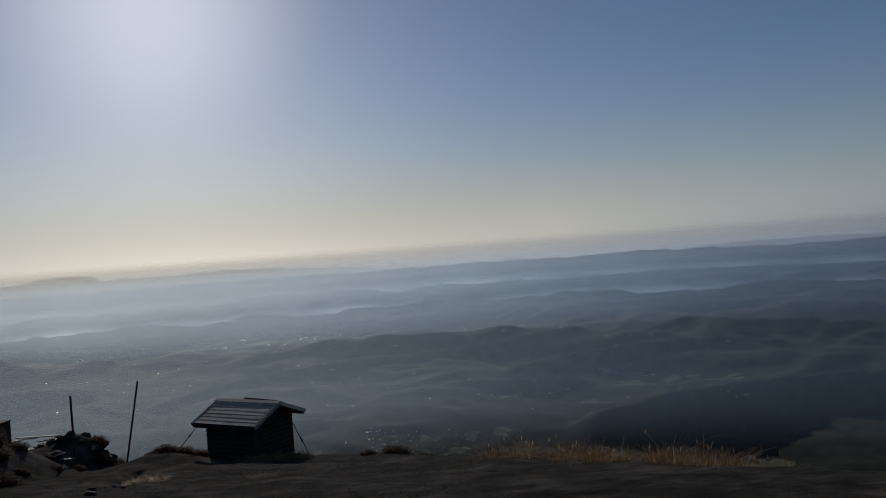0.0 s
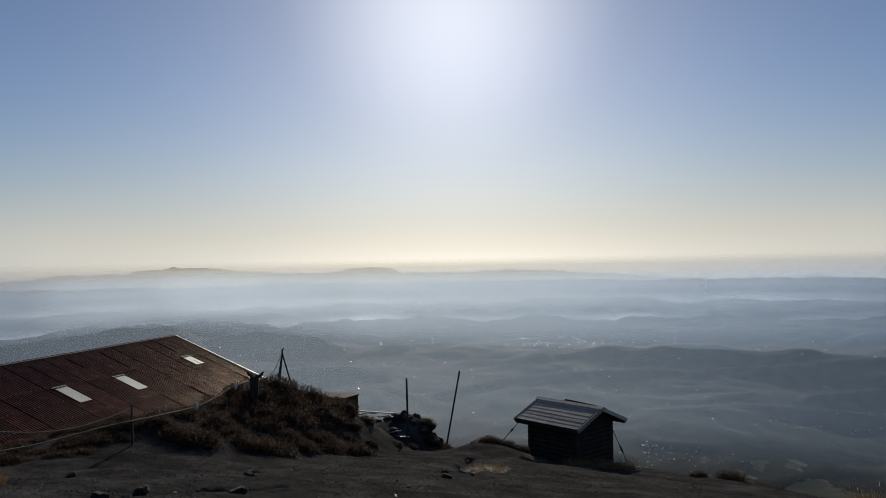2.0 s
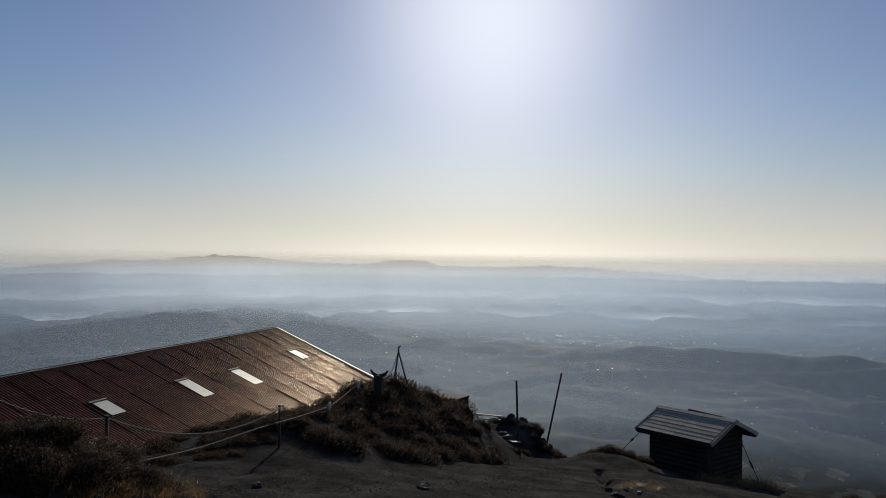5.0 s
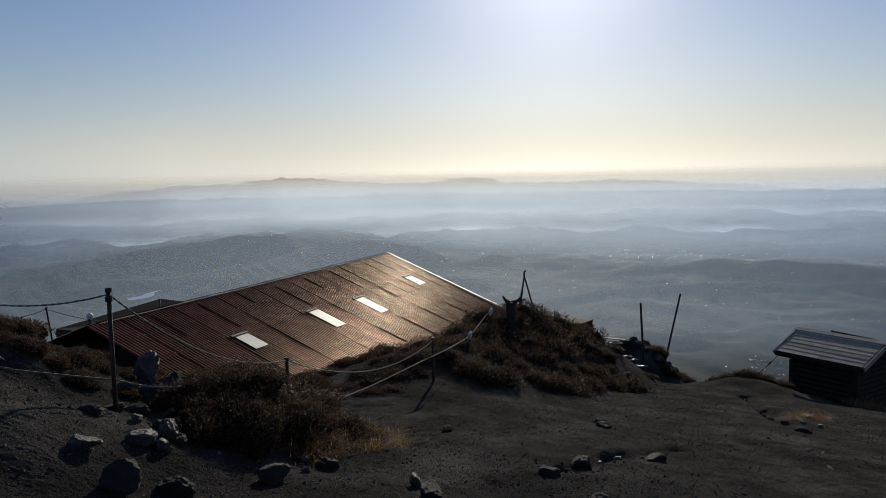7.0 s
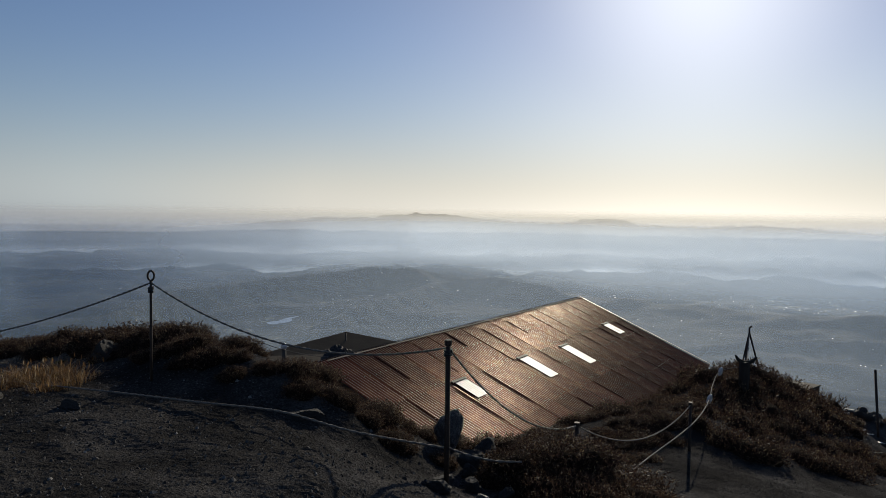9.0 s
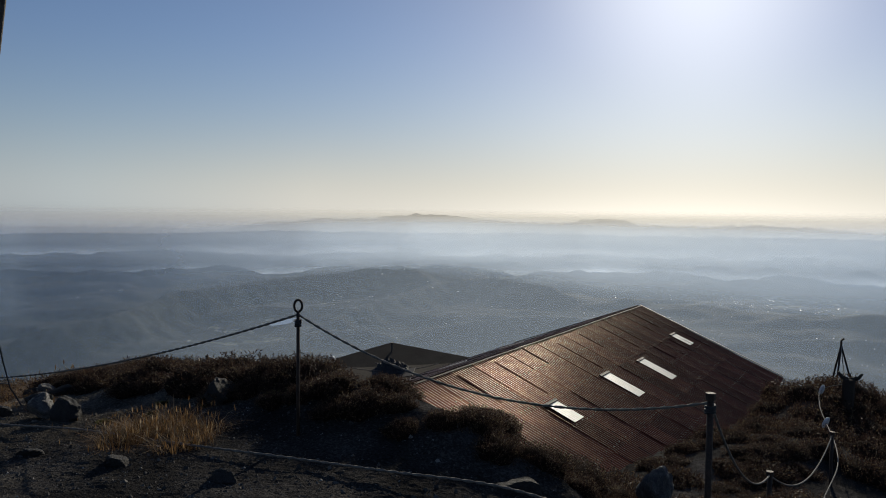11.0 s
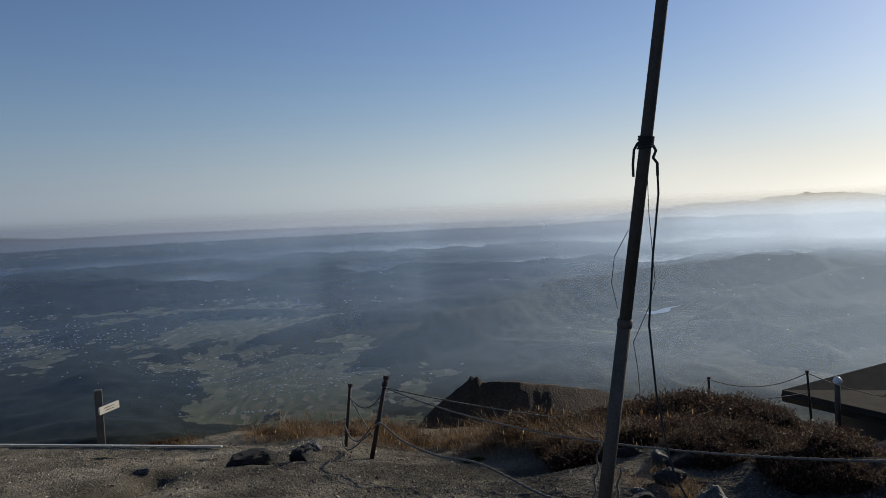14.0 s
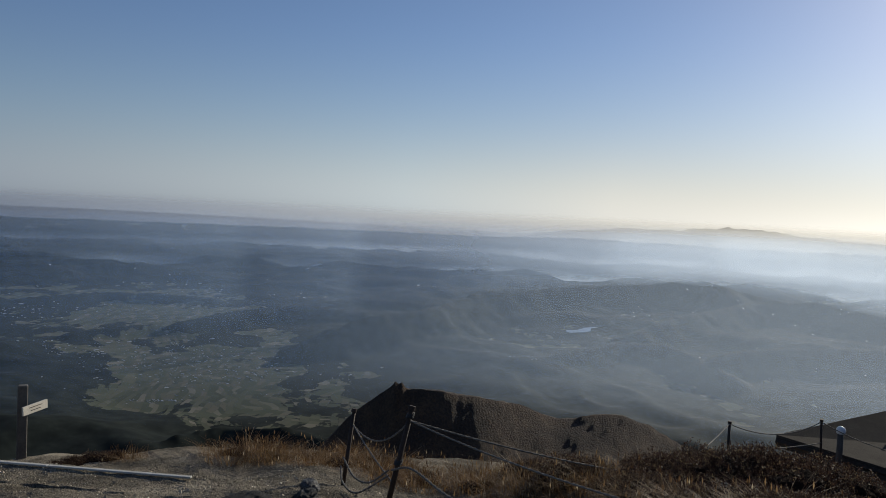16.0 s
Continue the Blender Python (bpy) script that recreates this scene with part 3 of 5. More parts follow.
# haze: thin veils of mist over the plain, lit by sun and sky
def haze_material(name, radius, density, low, high, top0, top1, scale, patch, by_rise=False):
    m = bpy.data.materials.new(name)
    m.use_nodes = True
    t = m.node_tree
    t.nodes.remove(t.nodes["Principled BSDF"])
    g = t.nodes.new("ShaderNodeNewGeometry")
    sp = t.nodes.new("ShaderNodeSeparateXYZ")
    t.links.new(g.outputs["Position"], sp.inputs[0])

    level = sp.outputs[2]
    if by_rise:
        share = t.nodes.new("ShaderNodeAttribute")
        share.attribute_name = "rise"
        level = share.outputs["Fac"]

    def fade(a, b, v0, v1):
        r = t.nodes.new("ShaderNodeMapRange")
        r.interpolation_type = "SMOOTHSTEP"
        for k, v in zip(range(1, 5), (a, b, v0, v1)):
            r.inputs[k].default_value = v
        t.links.new(level, r.inputs[0])
        return r.outputs[0]

    def times(a, b):
        n = t.nodes.new("ShaderNodeMath")
        n.operation = "MULTIPLY"
        for s, v in zip(n.inputs, (a, b)):
            if isinstance(v, bpy.types.NodeSocket):
                t.links.new(v, s)
            else:
                s.default_value = v
        return n.outputs[0]

    mp = t.nodes.new("ShaderNodeMapping")
    mp.inputs["Scale"].default_value = (1, 1, 4)
    t.links.new(g.outputs["Position"], mp.inputs[0])
    nz = node(t, "ShaderNodeTexNoise", Scale=scale, Detail=5.0, Roughness=0.55)
    t.links.new(mp.outputs[0], nz.inputs["Vector"])
    pr = t.nodes.new("ShaderNodeMapRange")
    for k, v in zip(range(1, 5), (0.3, 0.7, 1 - patch, 1 + patch)):
        pr.inputs[k].default_value = v
    t.links.new(nz.outputs[0], pr.inputs[0])
    # mist made denser towards the morning sun: its forward-scattered light put into the density
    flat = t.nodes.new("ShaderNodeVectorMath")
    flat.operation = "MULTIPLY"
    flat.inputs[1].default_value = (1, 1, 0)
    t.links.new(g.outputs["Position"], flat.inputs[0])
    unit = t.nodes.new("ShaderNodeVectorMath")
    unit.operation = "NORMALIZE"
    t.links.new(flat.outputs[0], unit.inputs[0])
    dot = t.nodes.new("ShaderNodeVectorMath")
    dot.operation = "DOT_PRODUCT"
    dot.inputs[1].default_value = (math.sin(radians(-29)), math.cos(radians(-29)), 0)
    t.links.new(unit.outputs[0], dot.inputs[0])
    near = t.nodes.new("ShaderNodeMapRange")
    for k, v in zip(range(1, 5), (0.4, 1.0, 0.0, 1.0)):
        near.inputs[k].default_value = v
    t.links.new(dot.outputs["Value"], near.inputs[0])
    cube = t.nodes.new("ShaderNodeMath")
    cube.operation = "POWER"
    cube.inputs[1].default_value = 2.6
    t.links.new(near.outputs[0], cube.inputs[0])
    sun_scatter = t.nodes.new("ShaderNodeMath")
    sun_scatter.operation = "MULTIPLY_ADD"
    sun_scatter.inputs[1].default_value, sun_scatter.inputs[2].default_value = (0.9, 0.66) if radius < 1200 else (1.0, 0.50) if radius < 2900 else (0.75, 0.68) if radius < 3800 else (0.3, 1.1)
    t.links.new(cube.outputs[0], sun_scatter.inputs[0])
    density = times(sun_scatter.outputs[0], density)
    alpha = times(times(fade(low, high, 0, 1), fade(top0, top1, 1, 0)), times(pr.outputs[0], density))
    tr = t.nodes.new("ShaderNodeBsdfTransparent")
    tl = t.nodes.new("ShaderNodeBsdfTranslucent")
    # veil colour carries the light: whiter sunwards, bluer away, warmer far off
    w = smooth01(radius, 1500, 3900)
    scatter_tint = mix(t, (0.39, 0.57 - 0.13 * w, 0.88 - 0.32 * w), (0.59 + 0.05 * w, 0.72 - 0.10 * w, 0.90 - 0.33 * w), cube.outputs[0])
    t.links.new(scatter_tint, tl.inputs[0])
    ms = t.nodes.new("ShaderNodeMixShader")
    t.links.new(alpha, ms.inputs[0])
    t.links.new(tr.outputs[0], ms.inputs[1])
    t.links.new(tl.outputs[0], ms.inputs[2])
    t.links.new(ms.outputs[0], t.nodes["Material Output"].inputs[0])
    return m


def fog_bank(r, tall, density):
    """A low ring of patchy valley fog with a soft top."""
    floor = -DEEP * (1 - r / FAR) + CEN.z
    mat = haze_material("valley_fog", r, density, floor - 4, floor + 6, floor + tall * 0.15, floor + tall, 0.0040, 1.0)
    n, bm = 360, bmesh.new()
    lo, hi = [], []
    for i in range(n):
        x, y = polar(360 * i / n, r + 90 * noise.noise((math.cos(i * 0.2), math.sin(i * 0.2), r)))
        lo.append(bm.verts.new((x + CEN.x, y + CEN.y, floor - 10)))
        hi.append(bm.verts.new((x + CEN.x, y + CEN.y, floor + tall + 2)))
    for i in range(n):
        k = (i + 1) % n
        bm.faces.new((lo[i], lo[k], hi[k], hi[i]))
    return tagged(new("valley_fog", mesh_of(bm, "valley_fog", mat, True)), "low white bank of valley fog", "fog", kind="stuff")


# how far off the mist begins behind the wooded ridges, by bearing
MIST_FRONT = [(-180, 1500), (-95, 1450), (-75, 1500), (-66, 1620), (-57, 1920), (-48, 2170), (-40, 2260), (-34, 2200), (-27, 1980), (-15, 1850), (0, 1800), (30, 1850), (180, 1500)]


def haze_veil(r, density, patch, front=None, top=(0.80, 1.0), scale=0.004):
    """An upright curtain of thin mist at that distance all round, soft at its foot and top."""
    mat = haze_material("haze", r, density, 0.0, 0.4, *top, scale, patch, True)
    n, vs, share = 360, [], []
    for i in range(n):
        az = 360 * i / n - 180
        rr = interp(az, front) if front else r
        floor = -0.055 * rr if r > 3800 else -DEEP * (1 - rr / FAR) + CEN.z
        x, y = polar(az, rr)
        for z in (floor - 25, rr * 0.03):
            vs.append((x + CEN.x, y + CEN.y, z))
            share.append((z - floor) / -floor)
    fs = [(2 * i, 2 * ((i + 1) % n), 2 * ((i + 1) % n) + 1, 2 * i + 1) for i in range(n)]
    me = bpy.data.meshes.new("haze")
    me.from_pydata(vs, [], fs)
    me.materials.append(mat)
    me.polygons.foreach_set("use_smooth", [True] * n)
    me.attributes.new("rise", "FLOAT", "POINT").data.foreach_set("value", share)
    return tagged(new("haze", me), "thin pale veil of morning haze over the plain", "haze", kind="stuff")


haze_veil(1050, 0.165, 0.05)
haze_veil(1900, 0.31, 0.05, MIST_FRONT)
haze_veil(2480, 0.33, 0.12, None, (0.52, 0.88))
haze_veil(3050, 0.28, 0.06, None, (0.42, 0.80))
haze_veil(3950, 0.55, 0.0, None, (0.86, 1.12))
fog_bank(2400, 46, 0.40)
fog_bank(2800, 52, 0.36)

# ---- the spur below the summit ----
M_spur = noisy("spur_scrub", [(0.34, (0.018, 0.011, 0.006)), (0.5, (0.048, 0.028, 0.015)), (0.66, (0.105, 0.062, 0.032))], 0.16, 2.4, 0.95, 0, 1.0, 0.8)
SPUR = [(-70, 18.5, 150), (-67.3, 15.5, 148), (-65.5, 14.0, 146), (-64.3, 13.1, 145), (-63.8, 12.7, 145), (-63.55, 12.35, 145), (-63.3, 12.6, 145), (-63.05, 12.45, 145), (-62.7, 12.95, 144), (-60.5, 13.0, 141), (-58, 13.2, 143), (-56.4, 13.4, 146), (-53.5, 13.95, 152), (-51.5, 14.45, 155), (-50.0, 14.35, 153), (-48.5, 13.95, 154), (-46.5, 13.85, 158), (-44.5, 14.4, 163), (-42, 15.6, 168), (-39, 18, 172)]


def spur_mesh():
    az = [s[0] for s in SPUR]
    n, rows, vs = 260, 70, []
    eye = Vector((-9.5, 0.4, 2.15))
    for i in range(n + 1):
        a = az[0] + (az[-1] - az[0]) * i / n
        dep = float(np.interp(a, az, [s[1] for s in SPUR]))
        soft_dep = float(np.mean(np.interp(np.linspace(a - 3, a + 3, 13), az, [s[1] for s in SPUR])))
        reach = [s[2] for s in SPUR]
        for j in range(rows + 1):
            s = (j / rows - 0.62) * 100          # metres from the crest; negative is nearer
            d = float(np.mean(np.interp(np.linspace(a - 3, a + 3, 9) + 0.8 * noise.noise((s / 20, a * 0.3, 4.0)), az, reach)))
            r = d + s
            w = math.exp(-(s / 4.5) ** 2)        # crags stay on the crest, the flanks run smooth
            top = -d * math.tan(radians(dep * w + soft_dep * (1 - w)))
            z = top - ((0.60 + 0.30 * smooth01(-a, 49.0, 61.0)) if s < 0 else 0.78) * abs(s) ** 1.02
            x, y = polar(a, r)
            z += 2.4 * noise.noise((x / 24, y / 24, 3.0)) * min(1, abs(s) / 16)
            z += 0.45 * noise.fractal((x / 6, y / 6, 9.0), 0.8, 2.0, 3) + 0.10 * noise.noise((x / 1.1, y / 1.1, 2.0))
            if s < 0:                            # ribs that come down the near flank
                for rib, size in ((-53.6 - 0.04 * s, 7.0), (-47.6 - 0.03 * s, 4.0)):
                    q = a - rib
                    z += size * math.exp(-(q / (4.2 if q < 0 else 3.2)) ** 2) * min(1, -s / 26)
            vs.append((eye.x + x, eye.y + y, eye.z + z))
    k = rows + 1
    fs = [(i * k + j, i * k + j + 1, (i + 1) * k + j + 1, (i + 1) * k + j) for i in range(n) for j in range(rows)]
    me = bpy.data.meshes.new("spur")
    me.from_pydata(vs, [], fs)
    me.materials.append(M_spur)
    me.polygons.foreach_set("use_smooth", [True] * len(me.polygons))
    return me


tagged(new("spur", spur_mesh()), "brown scrub-covered volcanic spur below the summit", "hill", kind="structure")

# ---- the lake, settlements ----
M_water = material("still_water", 0.12)[0]
M_water.node_tree.nodes["Principled BSDF"].inputs["Base Color"].default_value = (0.35, 0.4, 0.45, 1)


def lake():
    bm = bmesh.new()
    ring = []
    for k in range(40):
        a = 2 * math.pi * k / 40
        w = 1 + 0.35 * noise.noise((math.cos(a) * 1.5, math.sin(a) * 1.5, 3)) + 0.2 * math.sin(3 * a)
        ring.append(bm.verts.new(squeeze(*real_at(-49.6 + 1.05 * w * math.cos(a), 8.15 - 0.13 * w * math.sin(a) - 0.24 * math.cos(a), 14))))
    bm.faces.new(ring)
    return tagged(new("lake", mesh_of(bm, "lake", M_water)), "small pale reservoir among wooded ridges", "water", kind="structure")


lake()
M_roofs = noisy("far_roofs", [(0.3, (0.45, 0.44, 0.43)), (0.7, (0.85, 0.84, 0.82))], 0.02, 0.3, 0.35, 0.15)
CLUSTERS = [(-20, 5.2, 16, 1.8, 150), (-8, 6.5, 16, 1.8, 90), (-40, 6.0, 14, 1.5, 50), (-94, 7.8, 8, 0.9, 170), (-77, 12.2, 8, 1.4, 80), (-83, 10.8, 8, 1.2, 90), (-80.5, 14.1, 1.6, 0.12, 14), (-53.5, 11.4, 1.6, 0.25, 30), (-5, 13.9, 1.0, 0.25, 10), (-3, 14.6, 4, 0.8, 26), (0, 11.5, 12, 1.3, 50), (-22, 4.6, 9, 0.55, 130), (-14, 4.2, 5, 0.35, 90), (-22, 6.5, 9, 1.0, 60),
            (4, 7.3, 10, 1.0, 40), (18, 9.0, 8, 1.2, 40), (-48, 3.9, 8, 0.5, 50), (-70, 6.0, 12, 1.2, 90), (-90, 5.5, 10, 0.7, 90), (22, 13.5, 1.2, 0.2, 8), (-12, 9.5, 8, 1.0, 40), (-34, 9.2, 6, 0.6, 14)]


def settlement():
    """Far roofs and greenhouses, too many and small to tell apart."""
    rng = random.Random(11)
    vs, fs = [], []
    for az, dep, sa, sd, n in CLUSTERS:
        for _ in range(2 * n):
            a, d = az + rng.gauss(0, sa * 0.55), dep + rng.gauss(0, sd * 0.55)
            if d < 2.5:
                continue
            x, y, _z = real_at(a, d)
            h = float(plain_h(x, y)[0])
            if h > 20 and rng.random() < 0.8:
                continue
            long, wide, up = rng.choice(((5, 4, 2.5), (6, 3, 2.5), (11, 3, 2), (4, 4, 3), (16, 4, 2.5))) if rng.random() < 0.5 else (4, 3, 2.2)
            f = math.hypot(x, y) / 2000 * 0.27 + 0.10
            long, wide, up = long * f, wide * f, up * f
            th = rng.choice((0.3, 0.35, 1.9, 2.0)) + rng.uniform(-0.1, 0.1)
            c, s = math.cos(th), math.sin(th)
            b = len(vs)
            for uz, k in ((-3, 1), (up * 0.6, 1), (up, 0.0)):
                for ux, uy in ((-1, -1), (1, -1), (1, 1), (-1, 1)):
                    px, py = ux * long, uy * wide * k
                    vs.append(squeeze(x + px * c - py * s, y + px * s + py * c, -DEEP + h + uz))
            for k in (0, 4):
                for q in range(4):
                    fs.append((b + k + q, b + k + (q + 1) % 4, b + k + 4 + (q + 1) % 4, b + k + 4 + q))
    me = bpy.data.meshes.new("far_settlement")
    me.from_pydata(vs, [], fs)
    me.materials.append(M_roofs)
    return tagged(new("far_settlement", me), "scattered pale house roofs and greenhouses on the plain", "houses", kind="stuff")


settlement()

# ---- the mountain hut's roof ----
M_tin = noisy("rusty_red_tin", [(0.38, (0.060, 0.013, 0.012)), (0.5, (0.105, 0.027, 0.020)), (0.62, (0.165, 0.060, 0.032))], 2.5, 110, 0.30, 0.19, 0.06, 0.002, True)
M_tin.node_tree.nodes["Principled BSDF"].inputs["Specular IOR Level"].default_value = 0.10
M_tin.node_tree.nodes["Principled BSDF"].inputs["Specular Tint"].default_value = (1.0, 0.74, 0.42, 1)
M_plastic = noisy("white_corrugated_plastic", [(0.3, (0.52, 0.50, 0.42)), (0.7, (0.70, 0.67, 0.58))], 5, 30, 0.48)
M_plastic.node_tree.nodes["Principled BSDF"].inputs["Specular IOR Level"].default_value = 0.32
APEX = Vector((-14.16, 19.36, -0.475))
ALONG = Vector((0.121, -0.993, 0))          # from the far gable towards the near end
RIGHT = Vector((0.993 * 0.922, 0.121 * 0.922, -0.387))
LEFT = Vector((-0.993 * 0.937, -0.121 * 0.937, -0.349))
ROOF_LEN, PITCH = 10.9, 0.07


def tin_sheet(w, h, wave=0.007):
    """A corrugated sheet: w along the ridge, h down the slope."""
    bm = bmesh.new()
    n = int(w / PITCH * 6)
    for lift, flip in ((0.0, False), (-0.004, True)):
        last = None
        for i in range(n + 1):
            u = w * i / n
            z = wave * math.cos(2 * math.pi * u / PITCH) + lift
            col = [bm.verts.new((u, 0, z)), bm.verts.new((u, h, z))]
            if last:
                f = (last[0], col[0], col[1], last[1])
                bm.faces.new(f[::-1] if flip else f)
            last = col
    return bm


hut = thing("mountain_hut", "mountain hut with a rusty red corrugated tin roof", "hut")
SHEET_W, SHEET_L = 0.62, 1.33
sheet_me = mesh_of(tin_sheet(SHEET_W + 0.05, SHEET_L), "roof_sheet", M_tin, True)


def slope_frame(down, u, v, lift):
    n = down.cross(ALONG).normalized()
    if n.z < 0:
        n = -n
    p = APEX + ALONG * u + down * v + n * lift
    m = Matrix((ALONG, down, n)).transposed().to_4x4()
    m.translation = p
    return m


def lay_roof(down, rows):
    rng = random.Random(4 if down is RIGHT else 5)
    for i in range(int(ROOF_LEN / SHEET_W) + 1):
        for j in range(rows):
            ob = new("roof_sheet", sheet_me)
            ob.parent = hut
            ob.matrix_world = slope_frame(down, -0.45 + i * SHEET_W, j * (SHEET_L - 0.08), 0.03 + 0.010 * (rows - j) + 0.007 * (i % 2)) @ pose(0, 0, 0, rng.uniform(-0.1, 0.15), rng.uniform(-0.15, 0.15), rng.uniform(-0.2, 0.2))


lay_roof(RIGHT, 3)
lay_roof(LEFT, 3)
# dark strips painting the side laps' shadow, and rows of pale nail heads across the sheets
M_lap = noisy("lap_shadow", [(0.3, (0.010, 0.006, 0.005)), (0.7, (0.03, 0.016, 0.011))], 3, 40, 0.95)
M_lap.node_tree.nodes["Principled BSDF"].inputs["Specular IOR Level"].default_value = 0.0
M_nail = noisy("galvanised_nail", [(0.3, (0.16, 0.13, 0.11)), (0.7, (0.30, 0.26, 0.22))], 30, 90, 0.6, 0.4)
for down in (RIGHT, LEFT):
    lap_rng = random.Random(9)
    for i in range(1, int(ROOF_LEN / SHEET_W) + 1):
        for j in range(3):
            if lap_rng.random() < 0.75:
                ln = SHEET_L * lap_rng.uniform(0.4, 0.95)
                part("lap_shadow_strip", box((lap_rng.uniform(0.010, 0.018), ln, 0.003), slope_frame(down, -0.45 + i * SHEET_W + 0.02, j * (SHEET_L - 0.08) + ln / 2 + lap_rng.uniform(0, 0.3), 0.076), 0), M_lap, hut)
    for v in (0.62, 1.27, 1.9, 2.52, 3.1, 3.7):
        bm = bmesh.new()
        for i in range(int(ROOF_LEN / (2 * PITCH))):
            if lap_rng.random() < 0.72:
                add_box(bm, (0.014, 0.014, 0.008), slope_frame(down, -0.45 + (2 * i + 1) * PITCH, v + lap_rng.uniform(-0.015, 0.015), 0.074))
        tagged(part("nail_row", bm, M_nail, hut), "row of pale nail heads", kind="stuff")
sky_me = mesh_of(tin_sheet(0.37, 0.72, 0.002), "skylight", M_plastic, True)
lap_me = mesh_of(box((0.46, 0.05, 0.02)), "skylight_lap", M_iron)
for u, v, down in ((8.32, 1.38, RIGHT), (5.80, 1.38, RIGHT), (3.88, 1.48, RIGHT), (0.62, 1.29, RIGHT), (3.2, 1.5, LEFT), (6.2, 1.3, LEFT), (7.6, 1.7, LEFT)):
    ob = new("skylight", sky_me)
    ob.parent = hut
    tagged(ob, "white plastic skylight sheet")
    ob.matrix_world = slope_frame(down, u, v, 0.075) @ Matrix.Diagonal((1, 0.66 if u in (8.32, 0.62) else 1, 1, 1))
    lap = new("skylight_lap", lap_me)
    lap.parent = hut
    lap.matrix_world = slope_frame(down, u + 0.21, v - 0.03, 0.08)
M_ridge = noisy("rusted_flashing", [(0.36, (0.025, 0.016, 0.012)), (0.64, (0.09, 0.055, 0.035))], 4, 50, 0.8, 0.0)
for down in (RIGHT, LEFT):
    for i in range(7):
        part("ridge_cap", box((1.62, 0.03, 0.006), slope_frame(down, -0.45 + 1.56 * (i + 0.5), 0.03, 0.082 + 0.004 * (i % 2))), M_ridge, hut, "rusted ridge flashing")
M_verge = noisy("worn_flashing", [(0.3, (0.16, 0.13, 0.10)), (0.7, (0.34, 0.29, 0.22))], 5, 50, 0.45, 0.6)
for down, length in ((RIGHT, 3.8), (LEFT, 3.8)):
    part("verge_flashing", box((0.035, length, 0.02), slope_frame(down, -0.47, length / 2, 0.075)), M_verge, hut, "worn tin verge flashing")
M_wall = noisy("hut_boards", [(0.3, (0.05, 0.04, 0.033)), (0.7, (0.12, 0.10, 0.08))], 3, 40, 0.85)
mid = APEX + ALONG * (ROOF_LEN / 2 - 0.3)
rot = Matrix((ALONG, Vector((0.993, 0.121, 0)), Vector((0, 0, 1)))).transposed().to_4x4()
rot.translation = mid + Vector((0, 0, -3.05))
part("wall", box((ROOF_LEN - 0.9, 5.6, 2.9), rot), M_wall, hut)
for u in (0.1, ROOF_LEN - 1.2):
    bm = bmesh.new()
    tri = [APEX + ALONG * (u + k) + v for k in (0, 0.12) for v in (Vector((0, 0, -0.06)), RIGHT * 3.0 + Vector((0, 0, -0.05)), LEFT * 2.9 + Vector((0, 0, -0.05)))]
    q = [bm.verts.new(p) for p in tri]
    for f in ((0, 1, 2), (5, 4, 3), (0, 3, 4, 1), (1, 4, 5, 2), (2, 5, 3, 0)):
        bm.faces.new([q[i] for i in f])
    part("gable", bm, M_wall, hut)

# ---- the dark flat-pitched roof behind ----
M_felt = noisy("dark_roofing_felt", [(0.3, (0.028, 0.024, 0.02)), (0.7, (0.075, 0.064, 0.052))], 2, 50, 0.95)
M_felt.node_tree.nodes["Principled BSDF"].inputs["Specular IOR Level"].default_value = 0.08
annex = thing("lower_hut", "lower hut with a dark low-pitched felt roof", "hut")
LA, LR, LL = Vector((-19.96, 16.47, -1.61)), Vector((-17.6, 17.9, -2.05)), Vector((-20.46, 13.42, -1.97))
bm = bmesh.new()
low = Vector((0, 0, -0.24))
q = [LL, LA, LR, LR + Vector((0.3, -3.6, -0.15))]
top = [bm.verts.new(p) for p in q]
bot = [bm.verts.new(p + low) for p in q]
bm.faces.new(top)
bm.faces.new(bot[::-1])
for i in range(4):
    bm.faces.new((top[i], bot[i], bot[(i + 1) % 4], top[(i + 1) % 4]))
part("roof", bm, M_felt, annex)
part("wall", box((2.2, 2.6, 2.2), pose(-18.75, 15.6, -3.55, 0, 0, 8)), M_wall, annex)
part("fascia", tube([LL + low * 0.5, LR + Vector((0.3, -3.6, -0.23))], 0.05, 5), M_wood_dark, annex)

# ---- the shed ----
shed = thing("wooden_shed", "small dark log shed with a grey boarded roof", "shed")
SH = pose(-2.27, 21.65, 0, 0, 0, -28.7)
RID, WID, EZ, RZ = 2.22, 1.02, -2.71, -2.285


def shed_slope(side):
    """Matrix of one roof slope: x along the ridge, y down the slope."""
    run = Vector((0, -side * WID, EZ - RZ))
    d = run.normalized()
    n = d.cross(Vector((side, 0, 0)))
    if n.z < 0:
        n = -n
    m = Matrix((d.cross(n), d, n)).transposed().to_4x4()
    m.translation = (0, 0, RZ)
    return SH @ m, run.length


